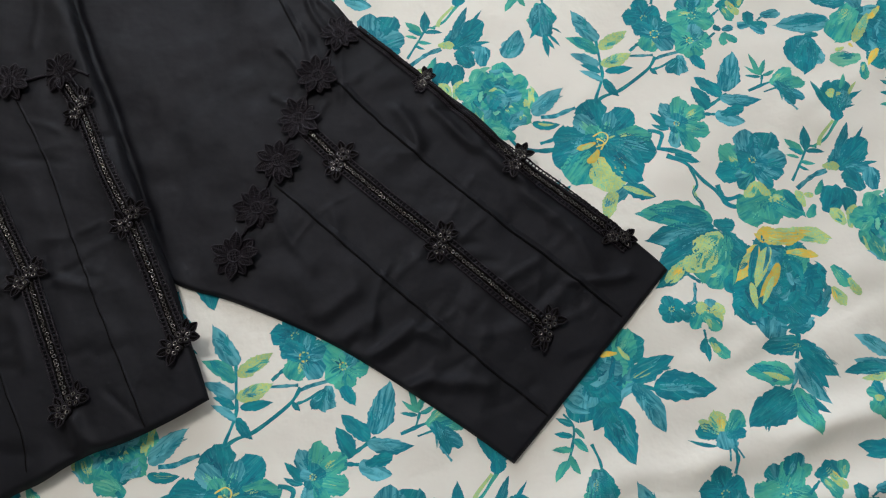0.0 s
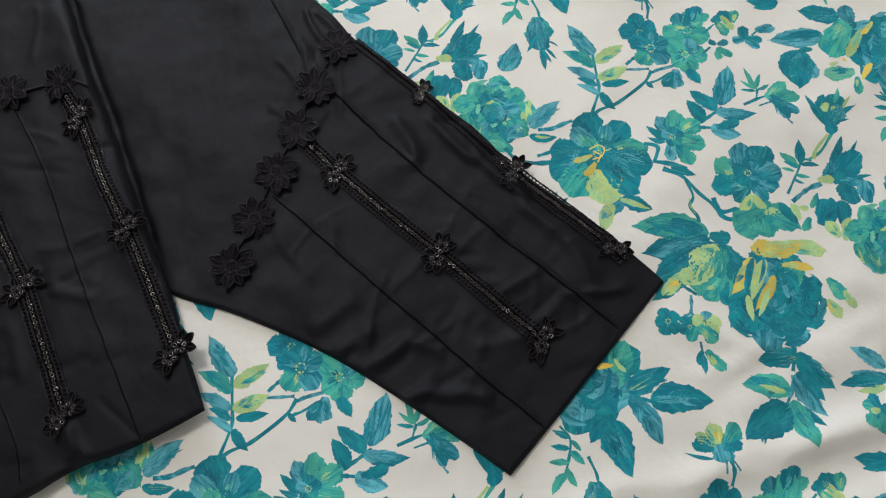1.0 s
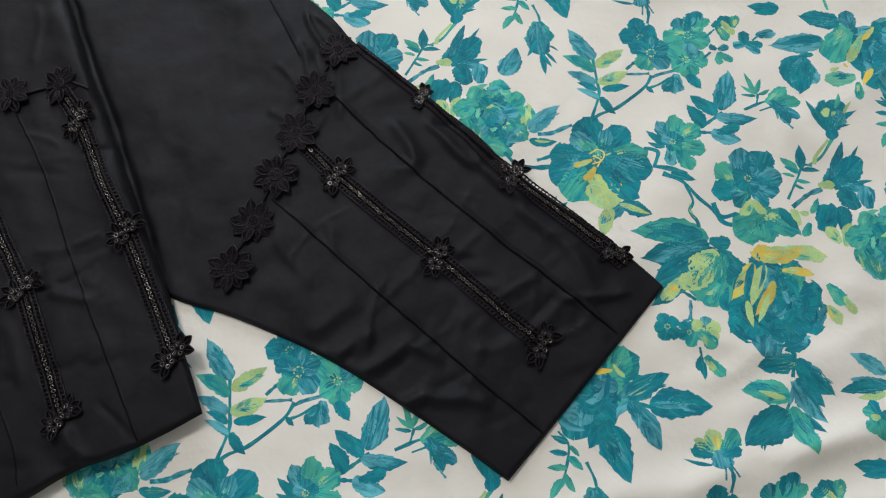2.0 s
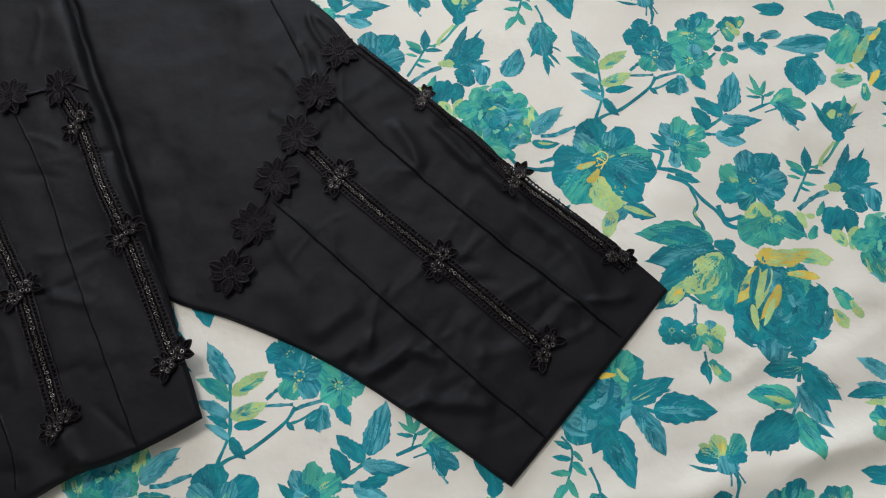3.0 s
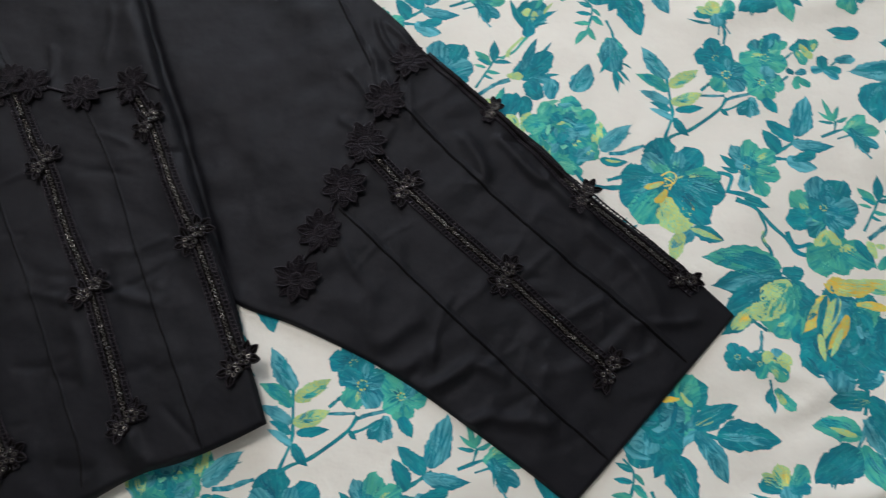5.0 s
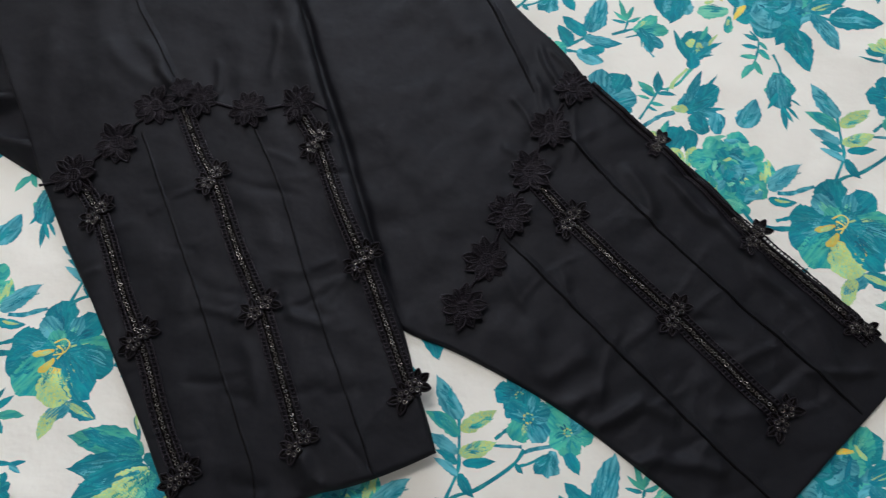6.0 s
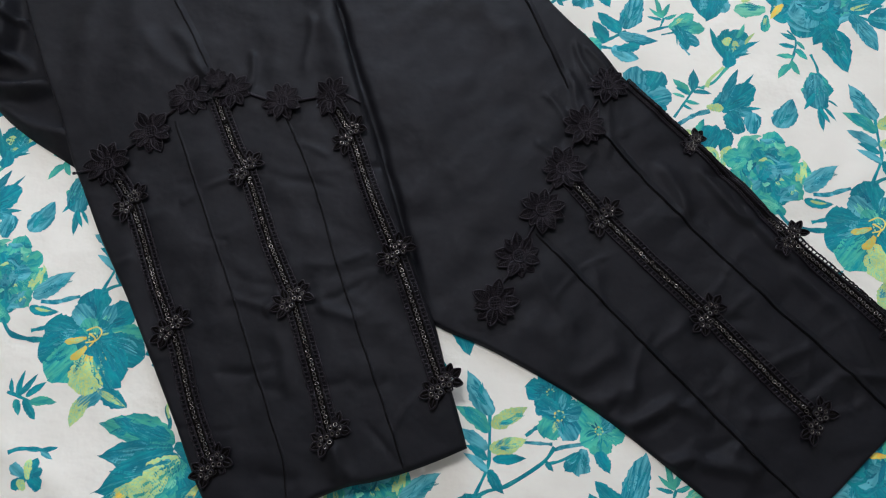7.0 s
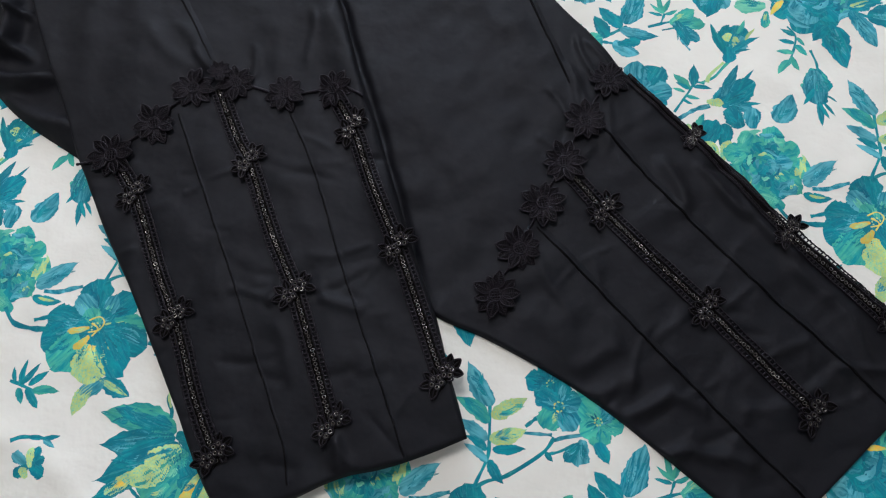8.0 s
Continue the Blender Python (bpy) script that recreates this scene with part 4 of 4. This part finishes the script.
def cloth_leg(name, left, right, hem, top_z, n, m, label, edge, lift=None):
    """A flat-lying tube of cloth between two edges, with rounded folds at its rim."""
    a, b = spline(left, n), spline(right, n)
    h = spline(hem, m)
    r = np.linspace(0, 1, m)
    s = np.linspace(0, 1, n)
    p = a[:, None] * (1 - r)[None, :, None] + b[:, None] * r[None, :, None]
    fade = np.clip(1 - s * 7, 0, 1)[:, None, None] ** 2
    p = p + fade * (h - (a[0] * (1 - r)[:, None] + b[0] * r[:, None]))[None]
    x, y = p[..., 0], p[..., 1]
    wide = np.linalg.norm(a - b, axis=1)[:, None]
    long = np.linalg.norm(np.diff(a, axis=0), axis=1).sum()
    d = np.minimum(np.minimum(r[None] * wide, (1 - r)[None] * wide), s[:, None] * long)
    k = np.clip(d / edge, 0, 1)
    ground = sheet_z(x, y) + 0.0012 + (lift(x, y) if lift else 0.0)
    z = ground + (top_z(x, y) - ground) * np.sqrt(1 - (1 - k) ** 2)
    soup = Soup()
    soup.grid(np.stack([x, y, z], -1))
    soup.grid(np.stack([x, y, ground - 0.0006], -1)[::5, ::-1][:, ::5])
    ob = soup.make(name, CLOTH, TROUSERS)
    return tagged(ob, label)


under_leg = cloth_leg(
    "lower_leg",
    [(0.047, -0.265), (0.014, -0.241), (-0.025, -0.214), (-0.069, -0.185), (-0.106, -0.164), (-0.143, -0.147), (-0.180, -0.132), (-0.226, -0.116), (-0.29, -0.07), (-0.36, 0.05), (-0.42, 0.20), (-0.46, 0.46)],
    [(0.181, -0.116), (0.165, -0.099), (0.124, -0.061), (0.068, -0.014), (0.032, 0.026), (-0.010, 0.063), (-0.047, 0.097), (-0.075, 0.119), (-0.101, 0.150), (-0.150, 0.199), (-0.20, 0.28), (-0.25, 0.46)],
    [(0.047, -0.265), (0.080, -0.229), (0.114, -0.191), (0.148, -0.153), (0.181, -0.116)],
    under_z, 421, 161, "black cotton leg with curved inner edge and flat cuff", 0.003)

over_leg = cloth_leg(
    "upper_leg",
    [(-0.358, -0.300), (-0.388, -0.262), (-0.414, -0.221), (-0.444, -0.175), (-0.479, -0.122), (-0.514, -0.073), (-0.538, -0.036), (-0.556, -0.008), (-0.580, 0.040), (-0.626, 0.120), (-0.71, 0.28), (-0.80, 0.46)],
    [(-0.184, -0.2125), (-0.193, -0.189), (-0.204, -0.162), (-0.219, -0.121), (-0.239, -0.079), (-0.257, -0.038), (-0.275, 0.004), (-0.290, 0.040), (-0.302, 0.066), (-0.316, 0.098), (-0.332, 0.140), (-0.347, 0.176), (-0.38, 0.28), (-0.44, 0.46)],
    [(-0.358, -0.300), (-0.332, -0.281), (-0.309, -0.271), (-0.289, -0.259), (-0.270, -0.250), (-0.250, -0.244), (-0.230, -0.236), (-0.207, -0.225), (-0.184, -0.2125)],
    over_z, 401, 161, "black cotton leg folded over the other", 0.0045, over_lift)


def waist_z(x, y):
    """Crumpled cloth beside the upper leg, bunched in deep folds."""
    z = 0.006 + 0.002 * bumps(x, y, 0.05) + 0.001 * bumps(x + 1, y, 0.025)
    for line in ((-0.72, 0.050, -0.600, 0.062, 0.007, 0.016), (-0.70, 0.090, -0.628, 0.082, 0.005, 0.012), (-0.665, 0.17, -0.648, 0.088, 0.006, 0.018), (-0.76, 0.20, -0.67, 0.16, 0.012, 0.014), (-0.64, 0.034, -0.565, 0.016, 0.007, 0.008), (-0.66, 0.125, -0.635, 0.130, 0.004, 0.008)):
        z = z + ridge(x, y, *line)
    return z


bunch = cloth_leg(
    "bunched_cloth",
    [(-0.78, 0.15), (-0.80, 0.25), (-0.84, 0.46)],
    [(-0.50, -0.040), (-0.53, 0.10), (-0.60, 0.25), (-0.70, 0.46)],
    [(-0.78, 0.15), (-0.69, 0.082), (-0.640, 0.036), (-0.607, 0.014), (-0.577, -0.001), (-0.551, -0.014), (-0.50, -0.040)],
    waist_z, 151, 101, "crumpled black cotton bunched beside the leg", 0.012)


def tuck(points, top_z, parent, height=0.0015, flap=0.0055):
    """A stitched pin tuck: a fold pressed flat to one side, ending in a sharp lip, with a dark cord at its foot that
    stands in for the crevice's shade.
    """
    p = spline(points, max(24, int(len(points) * 20)))
    d = np.gradient(p, axis=0)
    d /= np.linalg.norm(d, axis=1)[:, None]
    side = np.stack([-d[:, 1], d[:, 0]], 1)
    wob = 0.0006 * bumps(p[:, 0], p[:, 1], 0.02) + 0.0003 * bumps(p[:, 0], p[:, 1] + 3, 0.007)
    puff = 1 + 0.45 * bumps(p[:, 0] + 9, p[:, 1], 0.018)
    taper = np.clip(np.minimum(np.arange(len(p)), np.arange(len(p))[::-1]) / 5, 0.05, 1)

    def line(o, h):
        q = p + side * (o + wob)[:, None]
        return np.column_stack([q, top_z(q[:, 0], q[:, 1]) + (h * height * puff * taper if h > 0 else h)])

    s = Soup()
    # near-black cord along the lip's foot: the crevice's shade, put in as colour
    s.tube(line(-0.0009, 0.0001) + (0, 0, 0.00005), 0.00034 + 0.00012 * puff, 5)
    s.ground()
    s.grid(np.swapaxes(np.array([line(o, h) for o, h in ((flap, -0.0003), (flap * 0.7, 0.16), (flap * 0.4, 0.50), (flap * 0.2, 0.80), (0.0004, 1.0), (-0.0001, 0.97), (-0.0004, 0.7), (-0.0002, 0.25), (0.0, -0.0006))]), 0, 1))
    s.make("pin_tuck", CLOTH, parent)


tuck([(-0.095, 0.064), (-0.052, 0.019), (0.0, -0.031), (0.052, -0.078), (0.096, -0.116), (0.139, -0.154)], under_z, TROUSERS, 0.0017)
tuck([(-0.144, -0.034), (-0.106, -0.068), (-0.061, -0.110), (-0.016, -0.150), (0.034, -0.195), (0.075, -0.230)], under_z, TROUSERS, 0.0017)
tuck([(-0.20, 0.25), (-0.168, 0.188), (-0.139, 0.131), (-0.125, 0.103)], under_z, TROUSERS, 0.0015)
# the next two are almost flat, drawn mainly by their dark shade cord
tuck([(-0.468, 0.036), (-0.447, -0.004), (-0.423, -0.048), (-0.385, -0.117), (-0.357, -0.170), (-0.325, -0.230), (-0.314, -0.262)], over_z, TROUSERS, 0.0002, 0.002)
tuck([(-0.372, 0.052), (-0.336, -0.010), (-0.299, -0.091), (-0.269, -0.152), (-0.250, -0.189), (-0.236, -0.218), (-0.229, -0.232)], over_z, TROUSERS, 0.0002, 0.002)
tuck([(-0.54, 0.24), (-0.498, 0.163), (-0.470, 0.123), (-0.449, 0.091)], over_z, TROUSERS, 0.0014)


# ---- lace: daisies, ladder bands and sequins ----
def petal_mesh():
    """One embroidered petal, pointing along x from the daisy's middle: corded rim, two rows of open stitches either side of a vein."""
    s = Soup()
    L0, L1, W = 0.0046, 0.0172, 0.0064
    u = np.linspace(0, 1, 11)
    half = W * 0.5 * (0.40 * (1 - u) ** 0.8 + 0.94 * np.sin(math.pi * u ** 0.9) ** 0.85) + 0.0001
    up = np.stack([L0 + (L1 - L0) * u, half, 0.0013 + 0.0007 * np.sin(math.pi * u)], 1)
    low = up[::-1] * (1, -1, 1)
    s.grid([up - (0, 0, 0.0011), up * (1, 0, 1) - (0, 0, 0.0009), up * (1, -1, 1) - (0, 0, 0.0011)])
    s.ground()
    s.tube(np.vstack([up, low[1:]]), 0.00058, 5, loop=True)
    s.tube(up * (1, 0, 1) - (0.0008, 0, 0.0002), 0.00046, 4)
    for k in range(1, 9):
        x, w = L0 + (L1 - L0) * (k + 0.2) / 10, np.interp((k + 0.2) / 10, u, half)
        for sg in (-1, 1):
            s.tube([(x + 0.0005, sg * w, 0.0015), (x - 0.0002, sg * w * 0.5, 0.0017), (x - 0.0006, 0, 0.0016)], 0.00033, 4)
    me = bpy.data.meshes.new("petal")
    me.from_pydata(s.v, [], s.f)
    me.materials.append(CORD)
    shade_ground(me, s.dark)
    me.polygons.foreach_set("use_smooth", [True] * len(me.polygons))
    return me


def heart_mesh():
    """The daisy's round middle: a corded ring round a small woven net on a dark ground."""
    s = Soup()
    a = np.linspace(0, 2 * math.pi, 20, endpoint=False)
    ring = lambda r, z: np.stack([r * np.cos(a), r * np.sin(a), np.full_like(a, z)], 1)
    s.grid([ring(0.0062, 0.0004), ring(0.0050, 0.0009), ring(0.003, 0.0010), ring(0.0001, 0.0011)], closed=True)
    s.ground()
    s.tube(ring(0.0046, 0.0020), 0.0007, 5, loop=True)
    for o in (-0.003, -0.001, 0.001, 0.003):
        h = math.sqrt(0.0046 ** 2 - o * o)
        t = np.linspace(-1, 1, 7)
        for flip in (0, 1):
            z = 0.0021 + 0.0003 * np.cos(t * 9 + flip * 3)
            q = np.stack([h * t, np.full_like(t, o), z], 1)
            s.tube(q[:, (1, 0, 2)] if flip else q, 0.00045, 4)
    me = bpy.data.meshes.new("daisy_applique")
    me.from_pydata(s.v, [], s.f)
    me.materials.append(CORD)
    shade_ground(me, s.dark)
    me.polygons.foreach_set("use_smooth", [True] * len(me.polygons))
    return me


PETAL, HEART = petal_mesh(), heart_mesh()


def tilt_on(x, y, top_z):
    e = 0.006
    gx = float(top_z(x + e, y) - top_z(x - e, y)) / (2 * e)
    gy = float(top_z(x, y + e) - top_z(x, y - e)) / (2 * e)
    return Vector((0, 0, 1)).rotation_difference(Vector((-gx, -gy, 1))).to_matrix().to_4x4()


def daisy(x, y, size, turn, top_z, lift=0.0):
    m = Matrix.Translation((x, y, float(top_z(x, y)) + 0.0004 + lift)) @ tilt_on(x, y, top_z) @ pose(0, 0, 0, 0, 0, turn)
    d = new("daisy_applique", HEART)
    d.parent = TROUSERS
    d.matrix_basis = m @ Matrix.Scale(size, 4)
    tagged(d, "black embroidered daisy applique")
    count = 10
    for k in range(count):
        q = new("petal", PETAL)
        q.parent = d
        q.matrix_basis = pose(0, 0, 0, rng.uniform(-9, 9), rng.uniform(-8, 4), 360 * k / count + rng.uniform(-5, 5)) @ Matrix.Scale(rng.uniform(0.88, 1.08), 4)


def sequin_mesh():
    """A small cupped disc with a hole, one millimetre in radius."""
    s = Soup()
    a = np.linspace(0, 2 * math.pi, 12, endpoint=False)
    rows = []
    for q, z in ((0.44, 0.0), (0.55, 0.00012), (0.78, 0.00020), (1.0, 0.00016), (1.02, 0.0), (0.6, -0.00010)):
        rows.append(np.stack([0.001 * q * np.cos(a), 0.001 * q * np.sin(a), np.full_like(a, z)], 1))
    s.grid(rows, closed=True)
    me = bpy.data.meshes.new("sequin")
    me.from_pydata(s.v, [], s.f)
    me.materials.append(SEQUIN)
    me.polygons.foreach_set("use_smooth", [True] * len(me.polygons))
    return me


SEQUIN_DISC = sequin_mesh()


def sequin(parent, c, r, tip):
    ob = new("sequin", SEQUIN_DISC)
    ob.parent = parent
    ob.matrix_basis = Matrix.Translation(tuple(map(float, c))) @ tip @ Matrix.Scale(r * 1000, 4)


def little_tilt(k=10):
    return pose(0, 0, 0, rng.normal(0, k), rng.normal(0, k), 0)


def lace(points, florets, top_z, width=0.0148, first=None):
    """A band of two openwork ladders with a row of sequins between, and sprigs sewn on at the florets."""
    p = spline(points, 160)
    d = np.gradient(p, axis=0)
    step = np.linalg.norm(d, axis=1)
    d /= step[:, None]
    side = np.stack([-d[:, 1], d[:, 0]], 1)
    run = np.concatenate([[0], np.cumsum(np.linalg.norm(np.diff(p, axis=0), axis=1))])
    total = run[-1]
    wide = np.interp(run, [0, 0.45 * total, 0.65 * total, total], [first or width, first or width, width, width])
    at = lambda t, o: np.array([np.interp(t, run, p[:, k]) + o * np.interp(t, run, side[:, k]) for k in (0, 1)])

    def lift(xy, h):
        return np.array([xy[0], xy[1], float(top_z(xy[0], xy[1])) + h])

    s = Soup()
    v = np.linspace(-0.22, 0.22, 5)
    rows = p[:, None] + side[:, None] * (v[None] * wide[:, None])[..., None]
    s.grid(np.concatenate([rows, (top_z(rows[..., 0], rows[..., 1]) + 0.0005 + 0.0002 * np.cos(v * 9)[None])[..., None]], -1))
    s.ground()
    rails = (-0.5, -0.25, 0.25, 0.5)
    for o in rails:
        q = p + side * (o * wide + 0.0003 * np.sin(run * 1400 + o * 9))[:, None]
        s.tube(np.column_stack([q, top_z(q[:, 0], q[:, 1]) + 0.0012]), 0.00075 + 0.00015 * np.sin(run * 2600), 5)
    t = 0.002
    while t < total:
        for lo, hi in ((-0.5, -0.24), (0.24, 0.5)):
            w = np.interp(t, run, wide)
            a, b = at(t, lo * w), at(t + 0.0004, hi * w)
            s.tube([lift(a, 0.0012), lift((a + b) / 2, 0.0015), lift(b, 0.0012)], 0.0007, 4)
        t += 0.0036
    band = s.make("lace_band", CORD, TROUSERS)
    tagged(band, "black openwork lace band")
    t = 0.55 * total if first else 0.002
    while t < total:
        sequin(band, lift(at(t, rng.normal(0, 0.0003)), 0.0015), 0.0018, little_tilt(13))
        t += 0.0038
    for t, turn, size in florets:
        floret(at(t * total, 0), turn, top_z, size)


def floret(c, turn, top_z, size):
    """A sprig of pointed leaves with ringed sequins, sewn over the lace."""
    base = float(top_z(c[0], c[1])) + 0.0014
    s, discs = Soup(), []
    m = Matrix.Translation((c[0], c[1], base)) @ tilt_on(c[0], c[1], top_z) @ pose(0, 0, 0, 0, 0, turn + rng.uniform(-6, 6)) @ Matrix.Scale(size * 1.14, 4)
    put = lambda pts: np.array([m @ Vector(v) for v in pts])
    loop = np.linspace(0, 2 * math.pi, 14, endpoint=False)
    cords = []
    for cx, cy, fan in ((0.0022, 0.0047, (8, 55, 100)), (-0.0022, -0.0047, (172, 220, 268, 128))):
        for a in fan:
            a = math.radians(a + rng.uniform(-9, 9))
            far, wide = rng.uniform(0.0082, 0.0105), rng.uniform(0.0026, 0.0032)
            u = 0.5 - 0.5 * np.cos(loop)
            w = wide * np.sin(loop) * (0.45 + 0.55 * np.sin(math.pi * np.clip(u, 0.05, 0.95)))
            x = cx + (0.002 + far * u) * math.cos(a) - w * math.sin(a)
            y = cy + (0.002 + far * u) * math.sin(a) + w * math.cos(a)
            rim = put(np.stack([x, y, 0.0006 + 0.0008 * u], 1))
            s.grid([rim, np.repeat(rim.mean(0)[None], len(rim), 0)], closed=True)
            cords.append((put(np.stack([x, y, 0.0012 + 0.0008 * u], 1)), 0.00062, True))
            t = np.linspace(0, 0.85, 4)
            cords.append((put(np.stack([cx + (0.002 + far * t) * math.cos(a), cy + (0.002 + far * t) * math.sin(a), np.full(4, 0.0011)], 1)), 0.0005, False))
        s.grid(np.array([put([(cx + r * math.cos(v), cy + r * math.sin(v), z) for v in loop]) for r, z in ((0.0060, 0.0002), (0.005, 0.0009), (0.0002, 0.0011))]), closed=True)
        for k in range(5):
            a = k * math.pi / 2.5 + 0.4 + cx * 90
            e = put([(cx + 0.0034 * math.cos(a), cy + 0.0034 * math.sin(a), 0.0019)])[0]
            cords.append((np.array([(e[0] + 0.0024 * math.cos(v), e[1] + 0.0024 * math.sin(v), e[2] - 0.0003) for v in loop]), 0.00058, True))
            discs.append(e + np.array((0, 0, 0.0003)))
    s.ground()
    for path, r, closed in cords:
        s.tube(path, r, 4, loop=closed)
    f = s.make("lace_sprig", CORD, TROUSERS)
    tagged(f, "black corded lace sprig")
    for e in discs:
        sequin(f, e, 0.0018, little_tilt(9))


lace([(-0.122, 0.019), (-0.088, -0.015), (-0.046, -0.053), (-0.003, -0.090), (0.036, -0.126), (0.081, -0.166)], [(0.17, 0, 1.0), (0.585, 0, 1.0), (0.985, 0, 1.0)], under_z)
lace([(-0.076, 0.115), (-0.017, 0.062), (0.017, 0.028), (0.062, -0.018), (0.099, -0.051), (0.150, -0.097)], [(0.26, 0, 0.72), (0.62, 0, 0.9), (0.96, -62, 0.8)], under_z, 0.0145, 0.007)
lace([(-0.516, -0.012), (-0.487, -0.048), (-0.456, -0.105), (-0.426, -0.155), (-0.400, -0.208), (-0.371, -0.254)], [(0.14, -8, 1.0), (0.56, -8, 1.0), (0.97, -8, 1.0)], over_z)
lace([(-0.438, 0.064), (-0.411, 0.017), (-0.395, -0.006), (-0.363, -0.068), (-0.337, -0.111), (-0.311, -0.165), (-0.287, -0.218)], [(0.25, -8, 1.0), (0.64, -8, 1.0), (0.99, -8, 1.0)], over_z)
lace([(-0.330, 0.064), (-0.308, 0.031), (-0.285, -0.017), (-0.255, -0.072), (-0.229, -0.126), (-0.206, -0.174)], [(0.13, -8, 1.0), (0.56, -8, 1.0), (0.98, -8, 1.0)], over_z)

for x, y, size, turn in ((-0.092, 0.109, 1.07, 10), (-0.110, 0.066, 1.12, 25), (-0.126, 0.026, 1.14, 5), (-0.141, -0.014, 1.14, 18), (-0.157, -0.056, 1.14, 30), (-0.173, -0.098, 1.14, 12)):
    daisy(x, y, size, turn, under_z, 0.0006)
for x, y, size, turn in ((-0.519, -0.010, 1.23, 8), (-0.487, 0.023, 1.16, 20), (-0.460, 0.061, 1.10, 2), (-0.423, 0.070, 1.04, 28), (-0.376, 0.063, 1.05, 14), (-0.333, 0.071, 1.07, 33)):
    daisy(x, y, size, turn, over_z, 0.0006)
daisy(-0.438, 0.077, 0.62, 50, over_z, 0.004)


def cord(a, b, top_z):
    """The short twisted thread from one daisy to the next."""
    t = np.linspace(0, 1, 16)
    x, y = a[0] + (b[0] - a[0]) * t, a[1] + (b[1] - a[1]) * t
    s = Soup()
    for k in (0, math.pi):
        w = 0.0011 * np.sin(t * 18 + k)
        s.tube(np.column_stack([x + w * (b[1] - a[1]) * 25, y - w * (b[0] - a[0]) * 25, top_z(x, y) + 0.0014 + 0.0006 * np.cos(t * 18 + k)]), 0.00095, 5)
    s.make("linking_cord", CORD, TROUSERS)


for a, b, f in (((-0.507, 0.004), (-0.498, 0.012), over_z), ((-0.532, -0.016), (-0.549, -0.021), over_z), ((-0.478, 0.038), (-0.468, 0.049), over_z), ((-0.409, 0.069), (-0.390, 0.064), over_z), ((-0.361, 0.065), (-0.347, 0.069), over_z), ((-0.319, 0.071), (-0.305, 0.064), over_z),
                ((-0.105, 0.083), (-0.100, 0.093), under_z), ((-0.121, 0.041), (-0.117, 0.053), under_z), ((-0.137, 0.001), (-0.131, 0.013), under_z), ((-0.152, -0.041), (-0.147, -0.028), under_z), ((-0.170, -0.082), (-0.162, -0.070), under_z)):
    cord(a, b, f)
